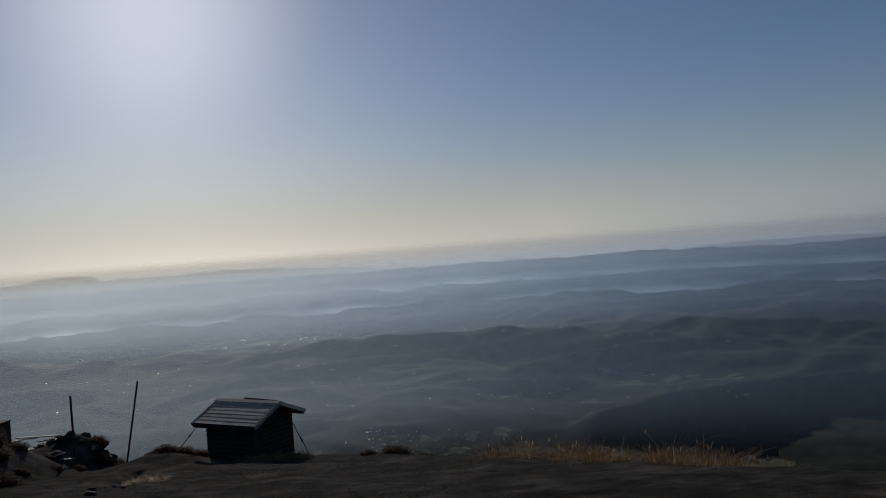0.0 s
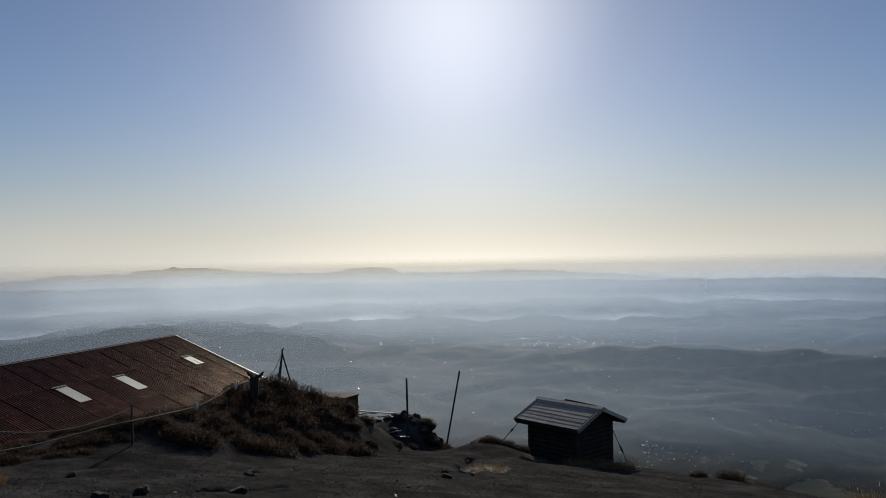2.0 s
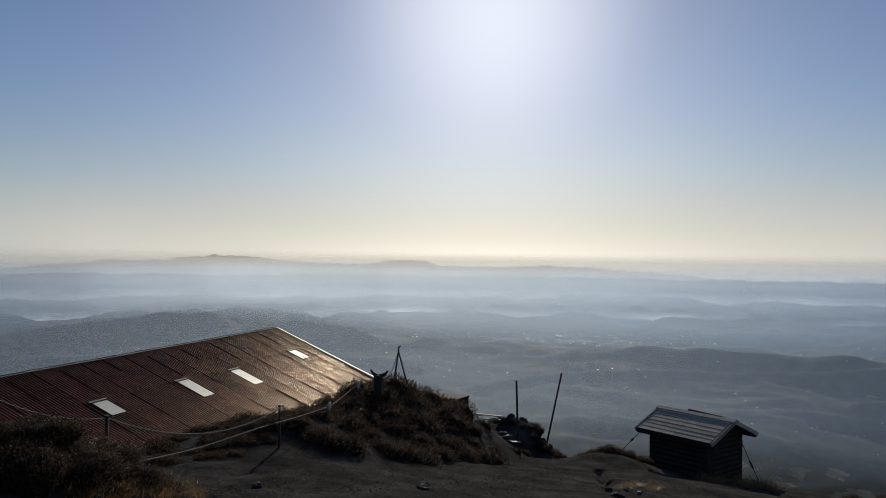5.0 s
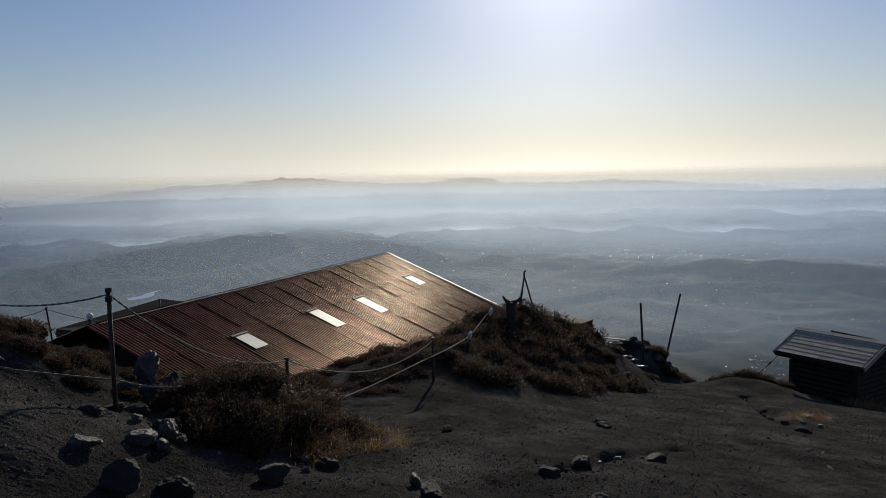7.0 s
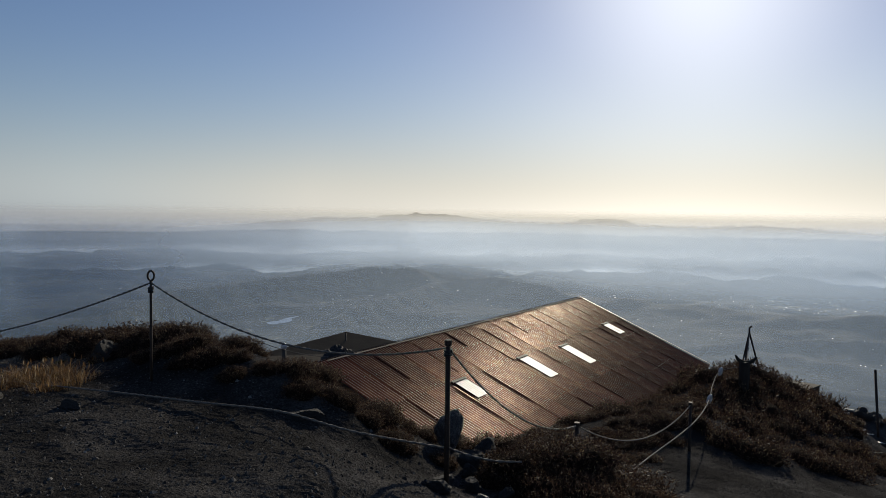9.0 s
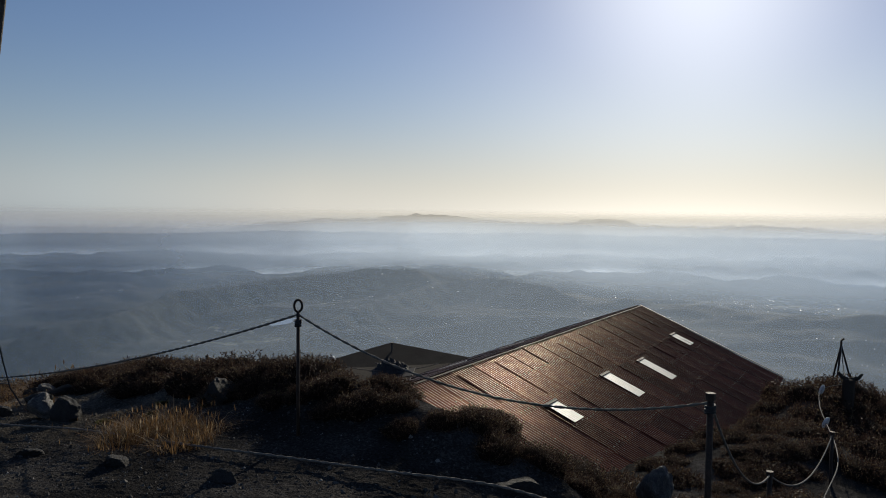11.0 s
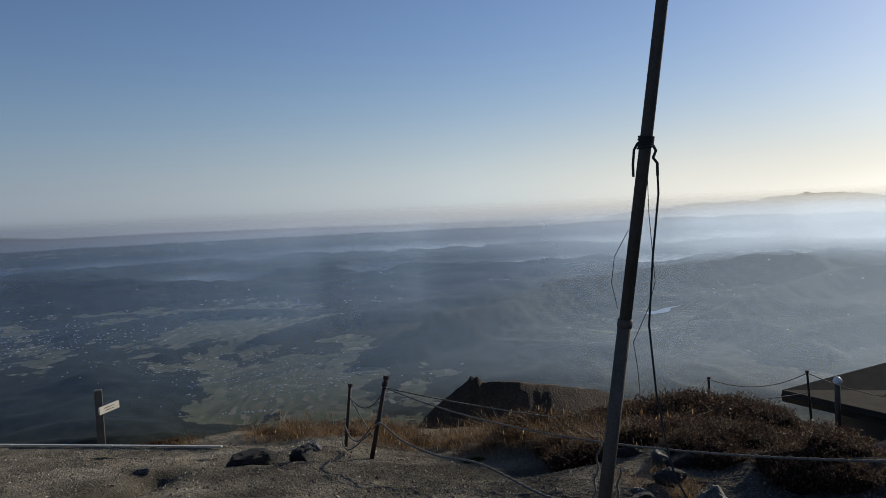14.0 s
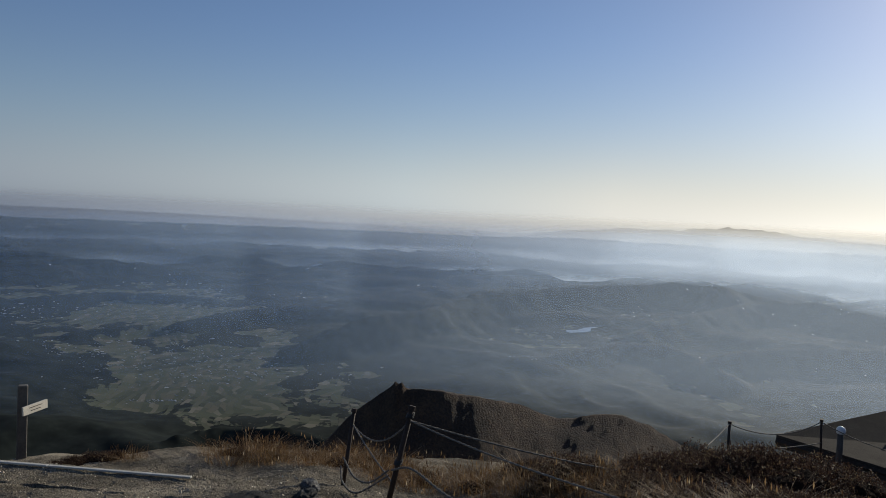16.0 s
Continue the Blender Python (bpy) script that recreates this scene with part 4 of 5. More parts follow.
for side in (1, -1):
    m, ln = shed_slope(side)
    part("roof_deck", box((RID, ln, 0.04), m @ pose(0, ln / 2, -0.01)), M_wood_dark, shed)
    for j in range(7):
        w = ln / 7
        k = 1 + (j * 5 + 2) % 3 // 2
        for i in range(k):
            rr = random.Random(j * 31 + i * 7 + side)
            ww = (RID - 0.06) / k
            part("roof_board", box((ww - 0.008, w + 0.012, 0.014), m @ pose(-RID / 2 + 0.03 + (i + 0.5) * ww, (j + 0.5) * w, 0.035 + rr.uniform(0, 0.002), 2.6 + rr.uniform(-0.2, 0.2), rr.uniform(-0.15, 0.15), 0), 0.002), M_wood_grey, shed)
    for s2 in (-1, 1):
        part("bargeboard", box((0.05, ln + 0.06, 0.10), m @ pose(s2 * (RID / 2 + 0.02), ln / 2, 0.004), 0.006), M_wood_grey, shed)
    part("fascia", box((RID, 0.03, 0.11), m @ pose(0, ln + 0.02, -0.04), 0.004), M_wood_dark, shed)
for s2 in (-1, 1):
    part("ridge_board", box((RID + 0.12, 0.13, 0.018), SH @ pose(0, s2 * 0.058, RZ + 0.036, -s2 * 22.6), 0.004), M_wood_grey, shed)
part("roof_plank", box((1.1, 0.22, 0.05), SH @ pose(0.1, 0.42, RZ - 0.03, -18, 2, 0), 0.006), M_wood_dark, shed, "loose dark plank on the roof")
for j in range(13):
    z = -2.74 - 0.125 * j
    for s2 in (-1, 1):
        part("wall_log", tube([SH @ Vector((-0.86, s2 * 0.72, z)), SH @ Vector((0.86, s2 * 0.72, z))], 0.066, 8), M_wood_dark, shed)
        part("wall_log", tube([SH @ Vector((s2 * 0.8, -0.80, z + 0.06)), SH @ Vector((s2 * 0.8, 0.80, z + 0.06))], 0.066, 8), M_wood_dark, shed)
for s2 in (-1, 1):
    bm = bmesh.new()
    q = [bm.verts.new(SH @ Vector((s2 * 0.8 + t * 0.03, y, z))) for t in (-1, 1) for y, z in ((-0.85, -2.70), (0.85, -2.70), (0, -2.29))]
    for f in ((0, 1, 2), (5, 4, 3), (0, 3, 4, 1), (1, 4, 5, 2), (2, 5, 3, 0)):
        bm.faces.new([q[i] for i in f])
    part("gable", bm, M_wood_dark, shed)
for a, b in (((-1.05, -0.95, -2.80), (-1.75, -1.4, -3.75)), ((0.86, 0.75, -2.95), (1.75, 1.2, -5.2))):
    wire = part("guy_wire", tube([SH @ Vector(a), SH @ Vector(b)], 0.011, 5), M_rope_dark, shed, "taut dark guy wire")
    c = Vector(a).lerp(Vector(b), 0.2)
    part("turnbuckle", tube([SH @ c, SH @ Vector(a).lerp(Vector(b), 0.28)], 0.03, 6), M_pole, wire)

# ---- the tall pole ----
pole = thing("flagpole", "tall leaning grey metal flagpole with cords tied on", "flagpole")
PB, PK = Vector((-12.67, 3.13, 0.28)), Vector((-12.354, 3.278, 2.482))
up = (PK - PB).normalized()


def on_pole(d, px=0.0, py=0.0):
    """A place d metres up the pole, and that far aside from it."""
    return PB + up * d + Vector((0.66 * px, 0.75 * px, 0)) + Vector((0.75 * py, -0.66 * py, 0))


part("shaft", tube([PB - up * 0.15, PB + up * 1.22], 0.040, 14), M_pole, pole, smooth=True)
part("shaft", tube([PB + up * 1.16, PB + up * 3.3, PB + up * 5.6], [0.0345, 0.033, 0.032], 14), M_pole, pole, smooth=True)
part("collar", tube([PB + up * 1.19, PB + up * 1.235], 0.043, 14), M_pole, pole, smooth=True)
bm = bmesh.new()
for k in range(5):
    tube([PB + up * (2.21 + 0.014 * k) + 0.041 * Vector((math.cos(a), math.sin(a), 0.1 * math.sin(a + k))) for a in np.linspace(0, 6.28, 13)], 0.0065, 5, bm)
tube([on_pole(2.24, -0.04), on_pole(2.20, -0.058), on_pole(2.12, -0.055), on_pole(2.05, -0.045)], 0.008, 5, bm)
tube([on_pole(2.22, 0.04), on_pole(2.19, 0.06), on_pole(2.15, 0.05), on_pole(2.12, 0.075), on_pole(2.05, 0.085)], 0.009, 5, bm)
part("knot", bm, M_rope_dark, pole, "black cord wound and knotted")
part("cord", tube([on_pole(2.08, 0.08), on_pole(1.95, 0.10), on_pole(1.6, 0.11), on_pole(1.2, 0.135), on_pole(0.8, 0.22), on_pole(0.5, 0.31), on_pole(0.3, 0.38), on_pole(0.15, 0.48)], 0.006, 6), M_rope_dark, pole, "hanging black cord")
part("wire", tube([on_pole(2.05, 0.03), on_pole(1.85, 0.06), on_pole(1.65, 0.10), on_pole(1.45, 0.14), on_pole(1.3, 0.12), on_pole(1.1, 0.06), on_pole(0.95, 0.10), on_pole(0.8, 0.13)], 0.0022, 5), M_rope_dark, pole, "loose thin wire")
part("wire", tube([on_pole(1.75, -0.04), on_pole(1.6, -0.10), on_pole(1.45, -0.10), on_pole(1.3, -0.05)], 0.0022, 5), M_rope_dark, pole, "loose thin wire")
bm = bmesh.new()
for k in range(3):
    tube([PB + up * (0.01 + 0.022 * k) + (0.058 - 0.005 * k) * Vector((math.cos(a), math.sin(a), 0.12 * math.sin(a + k))) for a in np.linspace(0, 6.28, 13)], 0.012, 6, bm)
part("lashing", bm, M_rope_dark, pole, "dark rope lashed round the foot")
bm = bmesh.new()
for sx, hi in ((-0.065, 0.5), (0.07, 0.34)):
    tube([on_pole(hi - 0.02 * i, sx + 0.008 * math.sin(i * 0.9), 0.006 * math.cos(i * 1.2)) for i in range(int(hi / 0.02))], 0.006, 5, bm)
part("frayed_rope", bm, M_rope, pole, "frayed pale rope end")

# ---- posts and ropes ----


def iron_post(top, base_z, r, label="rusty iron post of the rope fence", lean=(0, 0), name="rope_post", group="rope fence posts", ring=False, wrap=0):
    p = thing(name, label, "post" if name == "rope_post" else "rod", group)
    top = Vector(top)
    foot = Vector((top.x + lean[0], top.y + lean[1], base_z))
    d = (top - foot).normalized()
    part("shaft", tube([foot, foot.lerp(top, 0.5), top], [r, r * 0.96, r * 0.92], 10), M_iron, p, smooth=True)
    if ring:
        c = top + Vector((0, 0, 0.036))
        part("eye", tube([c + 0.038 * Vector((0.5 * math.cos(a), 0.44 * math.cos(a), math.sin(a))) for a in np.linspace(-1.4, 4.6, 22)], 0.008, 8), M_iron, p, "bent iron eye", True)
    elif name == "rope_post":
        part("cap", tube([top - d * 0.025, top + d * 0.012], r * 1.35, 10), M_iron, p)
    for w in range(wrap):
        bm = bmesh.new()
        h = 0.06 + 0.42 * w
        for k in range(3):
            tube([top - d * (h + 0.016 * k) + (r + 0.005) * Vector((math.cos(a), math.sin(a), 0.25 * math.sin(a + k))) for a in np.linspace(0, 6.28, 11)], 0.009, 5, bm)
        part("rope_wrap", bm, M_rope_dark, p, "dark rope wound round the post")
    return p


iron_post((-7.4, 4.87, 1.03), -0.2, 0.019, wrap=1)
iron_post((-9.79, 4.11, 1.34), 0.4, 0.012, "thin iron post with a bent eye at the top", ring=True, wrap=1)
iron_post((-7.72, 7.38, -0.13), -1.0, 0.022)
iron_post((-7.96, 11.2, -0.70), -2.0, 0.022)
iron_post((-16.894, 3.346, 0.335), -0.6, 0.026, "leaning iron post wound with dark rope", (0.05, -0.25), wrap=2)
iron_post((-18.0, 3.27, 0.04), -0.85, 0.022, lean=(0.1, -0.15))
iron_post((-18.39, 9.448, -0.782), -1.7, 0.022)
iron_post((-18.549, 11.893, -1.027), -2.0, 0.022, lean=(-0.05, 0.15))
iron_post((-7.17, 21.6, -1.75), -4.0, 0.032, "dark slanting metal marker rod", (0.25, -0.5), "marker_rod", "marker rods")
iron_post((-6.84, 25.5, -2.05), -6.0, 0.032, "dark slanting metal marker rod", (-0.8, 0), "marker_rod", "marker rods")


def along(points, step):
    """Even points on a smooth line through the given ones."""
    p = [Vector(q) for q in points]
    p = [2 * p[0] - p[1]] + p + [2 * p[-1] - p[-2]]
    out = []
    for a, b, c, d in zip(p, p[1:], p[2:], p[3:]):
        n = max(2, int((c - b).length / step))
        for i in range(n):
            t = i / n
            out.append(0.5 * (2 * b + (c - a) * t + (2 * a - 5 * b + 4 * c - d) * t * t + (3 * b - a - 3 * c + d) * t ** 3))
    return out + [p[-2]]


def rope(points, r=0.008, mat=None, label="weathered twisted rope of the fence", group="fence ropes", step=0.014):
    """A two-strand twisted rope."""
    pts = along(points, step)
    r *= 0.82
    bm, last, side = bmesh.new(), None, None
    for i, p in enumerate(pts):
        d = (pts[min(i + 1, len(pts) - 1)] - pts[max(i - 1, 0)]).normalized()
        side = side or d.orthogonal().normalized()
        side = (side - d * side.dot(d)).normalized()
        up = d.cross(side)
        ring = []
        for k in range(8):
            a = 2 * math.pi * k / 8
            w = r * (1.0 + 0.38 * math.cos(2 * (a - i * 0.62)))
            ring.append(bm.verts.new(p + w * (math.cos(a) * side + math.sin(a) * up)))
        if last:
            for k in range(8):
                bm.faces.new((last[k], last[(k + 1) % 8], ring[(k + 1) % 8], ring[k]))
        last = ring
    return tagged(new("rope", mesh_of(bm, "rope", mat or M_rope, True)), label, "rope", group)


RING, NP, AP, BP = (-9.79, 4.11, 1.32), (-7.4, 4.87, 0.99), (-16.88, 3.32, 0.22), (-17.98, 3.25, -0.10)
Q1, Q2, F1, F2 = (-7.72, 7.38, -0.15), (-7.96, 11.2, -0.73), (-18.39, 9.448, -0.81), (-18.549, 11.893, -1.06)
rope(hang(RING, NP, 0.24))
rope(hang(AP, RING, 0.30, 24))
rope(hang(NP, Q1, 0.22))
rope(hang(Q1, Q2, 0.30))
low_rope = [(-12.6, 3.08, 0.36), (-11.9, 3.2, 0.42), (-11.2, 3.4, 0.47), (-10.6, 3.5, 0.5), (-10.11, 3.56, 0.535), (-9.47, 3.75, 0.545), (-8.85, 3.95, 0.545), (-8.27, 4.14, 0.545), (-7.73, 4.31, 0.47), (-7.41, 4.85, 0.30)]
rope(low_rope, 0.008)
rope([(-7.4, 4.87, 0.30), (-7.28, 4.98, 0.24), (-7.15, 5.1, 0.20), (-7.0, 5.2, 0.20)], 0.008)
rope([(-12.72, 3.1, 0.34), (-13.2, 3.05, 0.28), (-13.9, 2.95, 0.30), (-14.7, 2.95, 0.14), (-15.6, 3.0, 0.02), (-16.3, 3.05, 0.0), (-16.86, 3.15, -0.2)], 0.010)
rope(hang(AP, BP, 0.18), 0.009)
rope([(-16.86, 3.12, -0.2), (-17.2, 3.1, -0.42), (-17.6, 3.12, -0.5), (-17.95, 3.15, -0.42)], 0.01)
rope([(-16.86, 3.12, -0.25), (-17.25, 3.0, -0.52), (-17.7, 3.05, -0.58), (-17.93, 3.12, -0.5)], 0.01)
rope(hang(BP, (-16.85, 3.15, -0.3), 0.02), 0.008)
rope(hang(AP, (-16.4, 5.4, -0.35), 0.03), 0.009)
rope(hang((-16.2, 5.5, -0.45), F1, 0.10), 0.009)
rope(hang((-16.6, 6.4, -0.75), (-18.38, 9.43, -1.18), 0.08), 0.009)
rope(hang(F1, F2, 0.18), 0.009)
rope(hang((-18.38, 9.44, -1.18), (-18.56, 11.95, -1.42), 0.04), 0.009)
rope(hang(F2, (-17.6, 15.6, -1.75), 0.30), 0.009)
rags = [(-8.95, 15.6, -1.09), (-8.49, 13.61, -1.18)]
rope([(-7.0, 6.6, -0.45), (-7.25, 7.2, -0.60), (-7.6, 8.85, -0.82), (-7.75, 10.4, -0.88), (-8.05, 11.9, -1.02), rags[1], (-8.8, 14.7, -1.18), rags[0], (-8.6, 15.85, -0.98)], 0.008)
rope([(-8.6, 15.9, -1.0), (-8.75, 16.6, -1.02), (-8.9, 17.2, -0.92), (-9.03, 17.7, -0.62)], 0.009)
for p in rags:
    bm = bmesh.new()
    rr = random.Random(int(p[1] * 10))
    bmesh.ops.create_icosphere(bm, subdivisions=2, radius=0.065)
    for v in bm.verts:
        v.co = Vector((v.co.x * 0.6, v.co.y * 0.8, v.co.z * 1.9)) * (1 + 0.5 * noise.noise(v.co * 14))
    ob = new("rag", mesh_of(bm, "rag", M_white))
    ob.matrix_world = pose(*p, 40, 10, rr.uniform(0, 60))
    tagged(ob, "white rag knotted on the fence rope", "rag", "rags on the rope")

# ---- tripod, stump post, crate, vent pipe ----
tri_thing = thing("tripod", "small dark iron tripod lashed at the top", "tripod")
T = Vector((-9.05, 17.78, -0.56))
for a in (0.4, 2.5, 4.6):
    part("leg", tube([T + Vector((0, 0, -0.04)), T + Vector((0.28 * math.cos(a), 0.28 * math.sin(a), -1.05))], 0.02, 6), M_iron, tri_thing)
part("hook", tube([T + Vector((0, 0, -0.1)), T + Vector((0, 0, 0.06)), T + Vector((0.04, 0.03, 0.09))], 0.022, 6), M_iron, tri_thing)
stump = thing("wooden_stake", "stout dark wooden stake with a forked top", "stake")
part("shaft", tube([(-8.58, 15.82, -1.9), (-8.57, 15.81, -1.3), (-8.56, 15.8, -0.88)], [0.11, 0.10, 0.105], 9), M_wood_dark, stump)
part("fork", tube([(-8.56, 15.8, -0.92), (-8.68, 15.75, -0.84), (-8.72, 15.73, -0.76)], [0.05, 0.035, 0.02], 6), M_wood_dark, stump)
part("fork", tube([(-8.56, 15.8, -0.92), (-8.42, 15.85, -0.86), (-8.36, 15.88, -0.78)], [0.05, 0.035, 0.02], 6), M_wood_dark, stump)
crate = thing("storage_box", "dark weathered storage box behind the heather bank", "box")
part("body", box((1.12, 0.7, 1.3), pose(-8.72, 20.02, -2.72, 0, 0, -9), 0.015), M_wood_dark, crate)
part("lid", box((1.16, 0.74, 0.03), pose(-8.72, 20.02, -2.055, 0, 0, -9), 0.01), M_wood_dark, crate)
vent = thing("vent_pipe", "white capped vent pipe standing in the scrub", "pipe")
part("pipe", tube([(-19.2, 13.5, -2.5), (-19.2, 13.5, -1.55)], 0.055, 14), M_pole, vent, smooth=True)
bm = bmesh.new()
bmesh.ops.create_uvsphere(bm, u_segments=14, v_segments=8, radius=0.085, matrix=Matrix.Translation((-19.2, 13.5, -1.55)))
part("cap", bm, M_white, vent, "white domed cap", True)
dish = thing("tin_sheet", "bent pale tin sheet lying by the roof", "sheet")
part("sheet", box((0.95, 0.55, 0.02), pose(-17.75, 14.1, -1.82, 8, -12, 30), 0.004), M_pole, dish)
part("sheet", box((0.7, 0.4, 0.02), pose(-18.25, 14.55, -1.72, -6, 9, 62), 0.004), M_pole, dish)
bm = bmesh.new()
bmesh.ops.create_grid(bm, x_segments=36, y_segments=30, size=1.0)
for v in bm.verts:
    q = v.co.length
    h = max(0, 1 - q * q * 0.75) * (0.5 + 0.9 * abs(noise.fractal(Vector((v.co.x * 2.1, v.co.y * 2.6, 3.0)), 0.8, 2.0, 3)))
    v.co = Vector((v.co.x * 0.46, v.co.y * 0.34, 0.36 * h - 0.03))
o = new("tarpaulin", mesh_of(bm, "tarpaulin", M_rope_dark, True))
o.matrix_world = pose(-17.98, 14.25, -1.80, 4, -6, 40)
tagged(o, "crumpled black tarpaulin heaped on a tin sheet", "tarpaulin")
flue = thing("flue_pipe", "short thin metal flue on the felt roof", "pipe")
part("pipe", tube([(-19.6, 16.1, -2.2), (-19.6, 16.1, -1.56)], 0.025, 10), M_pole, flue, smooth=True)
part("cowl", tube([(-19.6, 16.1, -1.57), (-19.6, 16.1, -1.53)], 0.033, 10), M_iron, flue)

# ---- the sign and the edging ----
M_wood_post = noisy("weathered_post_wood", [(0.3, (0.06, 0.053, 0.045)), (0.7, (0.15, 0.135, 0.115))], 4, 70, 0.85, 0, 0.5, 0.01)
sign = thing("signpost", "low square timber signpost with a small pale board", "signpost")
part("post", box((0.13, 0.13, 1.6), pose(-23, 0.41, -1.42), 0.012), M_wood_post, sign)
sb = part("board", box((0.03, 0.42, 0.125), pose(-22.88, 0.56, -0.92, 4, 0, 42), 0.004), M_wood_pale, sign, "pale board with worn dark lettering")
for k, (w, z) in enumerate(((0.22, 0.026), (0.17, -0.018))):
    part("lettering", box((0.004, w, 0.009), pose(-22.868, 0.571, -0.92 + z, 4, 0, 42)), M_wood_dark, sb)
M_edge = noisy("bleached_timber", [(0.3, (0.40, 0.38, 0.33)), (0.7, (0.66, 0.63, 0.56))], 6, 60, 0.85)
E0, ED = Vector((-18.2, 1.72, -0.50)), Vector((-0.63, -0.776, -0.035)).normalized()
edging = thing("edging", "bleached timber edging along the path", "edging")
for k in range(7):
    a, b = E0 + ED * (1.5 * k), E0 + ED * (1.5 * k + 1.49)
    a.z, b.z = -0.52 - 0.042 * k, -0.52 - 0.042 * (k + 1)
    lie = (b - a).to_track_quat("X", "Z").to_matrix().to_4x4()
    part("rail", box(((b - a).length, 0.045, 0.018), Matrix.Translation((a + b) / 2) @ lie, 0.004), M_edge, edging)

# ---- vegetation ----


def shrub_meshes(seed, leaves, mat, size, flat=0.62):
    """A heath cushion of unit radius: a dark woody core and a thick coat of upright sprigs, tufted and uneven."""
    rng = np.random.default_rng(seed)

    def reach(d):
        return 0.86 * (1 + 0.28 * noise.fractal(d * 1.6 + Vector((seed, 0, 0)), 0.8, 2.0, 3) + 0.10 * noise.noise(d * 6.5 + Vector((0, seed, 0))))

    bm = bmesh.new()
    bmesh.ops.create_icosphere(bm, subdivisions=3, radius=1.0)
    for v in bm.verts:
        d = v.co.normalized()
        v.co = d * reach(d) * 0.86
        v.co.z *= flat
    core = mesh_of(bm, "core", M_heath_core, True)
    vs, fs = [], []
    sprigs = leaves // 6
    for _ in range(sprigs):
        d = rng.normal(size=3)
        d[2] = abs(d[2]) - 0.22
        d /= np.linalg.norm(d)
        r = reach(Vector(d)) * rng.uniform(0.84, 1.0)
        p = np.array((d[0] * r, d[1] * r, d[2] * r * flat))
        axis = d * 0.7 + rng.normal(size=3) * 0.30 + np.array((0, 0, 0.55))
        axis /= np.linalg.norm(axis)
        tall = size * rng.uniform(2.0, 4.6)
        for k in range(6):
            q = p + axis * tall * (k / 6.0)
            out = axis * 0.55 + rng.normal(size=3) * 0.62
            out /= np.linalg.norm(out)
            side = np.cross(out, rng.normal(size=3))
            side /= np.linalg.norm(side) + 1e-6
            ln, wd = size * rng.uniform(0.9, 1.8), size * rng.uniform(0.16, 0.34)
            b = len(vs)
            vs += [tuple(q - side * wd), tuple(q + side * wd), tuple(q + out * ln)]
            fs.append((b, b + 1, b + 2))
    me = bpy.data.meshes.new("foliage")
    me.from_pydata(vs, [], fs)
    me.materials.append(mat)
    return core, me


def grass_mesh(seed, blades, height, spread, lean, mat, heads=0.3):
    """A tuft: blades that bend outwards, some with seed heads."""
    rng = np.random.default_rng(seed)
    vs, fs = [], []
    for _ in range(blades):
        a, rr = rng.uniform(0, 6.283), spread * math.sqrt(rng.uniform())
        p = np.array((rr * math.cos(a), rr * math.sin(a), 0))
        out = np.array((math.cos(a), math.sin(a), 0)) * rng.uniform(0.0, lean) + rng.normal(size=3) * 0.12
        h = height * rng.uniform(0.45, 1.1)
        s = np.cross(out + np.array((0.01, 0, 0)), (0, 0, 1.0))
        s = s / (np.linalg.norm(s) + 1e-6) * rng.uniform(0.0013, 0.0026)
        b = len(vs)
        for k, w in ((0, 1), (0.4, 0.9), (0.75, 0.6), (1, 0.1)):
            q = p + np.array((0, 0, h * k * (1 - 0.25 * k * lean))) + out * h * k * k * 0.8
            vs += [tuple(q - s * w), tuple(q + s * w)]
        for k in range(3):
            fs.append((b + 2 * k, b + 2 * k + 1, b + 2 * k + 3, b + 2 * k + 2))
        if rng.uniform() < heads:
            b = len(vs)
            w = s / (np.linalg.norm(s) + 1e-9) * 0.006
            vs += [tuple(q - w * 0.3), tuple(q + np.array((0, 0, 0.025)) + w), tuple(q + np.array((0, 0, 0.06))), tuple(q + np.array((0, 0, 0.025)) - w)]
            fs.append((b, b + 1, b + 2, b + 3))
    me = bpy.data.meshes.new("blades")
    me.from_pydata(vs, [], fs)
    me.materials.append(mat)
    return me


SHRUBS = [shrub_meshes(s, 7200, M_heath, 0.034) for s in (1, 2, 3, 4)]
SCRUB = [shrub_meshes(s, 3600, M_heath, 0.044) for s in (11, 12, 13)]
FAR_SHRUBS = [shrub_meshes(s, 4800, M_heath, 0.040) for s in (5, 6, 7)]
MOSS = [shrub_meshes(s, 3600, M_moss, 0.035, 0.4) for s in (8, 9)]
TUFTS = [grass_mesh(s, 200, 0.27, 0.17, 1.9, M_grass, 0.1) for s in (1, 2, 3)]
REEDS = [grass_mesh(s, 210, 0.25, 0.24, 2.0, M_grass, 0.06) for s in (4, 5, 6)]
plant_rng = random.Random(21)


def shrub(x, y, r, kind=None, sink=0.25, label="low brown heather cushion on dark gravel", h=1.0, group="heather cushions"):
    core, foliage = plant_rng.choice(kind or SHRUBS)
    e = thing("heather", label, "shrub", group)
    e.matrix_world = Matrix.Translation((x, y, ground_z(x, y) - sink * r * 0.5)) @ pose(0, 0, 0, plant_rng.uniform(-8, 8), plant_rng.uniform(-8, 8), plant_rng.uniform(0, 360)) @ Matrix.Diagonal((r * plant_rng.uniform(0.85, 1.2), r * plant_rng.uniform(0.85, 1.2), r * h, 1))
    for n, me in (("core", core), ("foliage", foliage)):
        o = new(n, me)
        o.parent = e
    return e


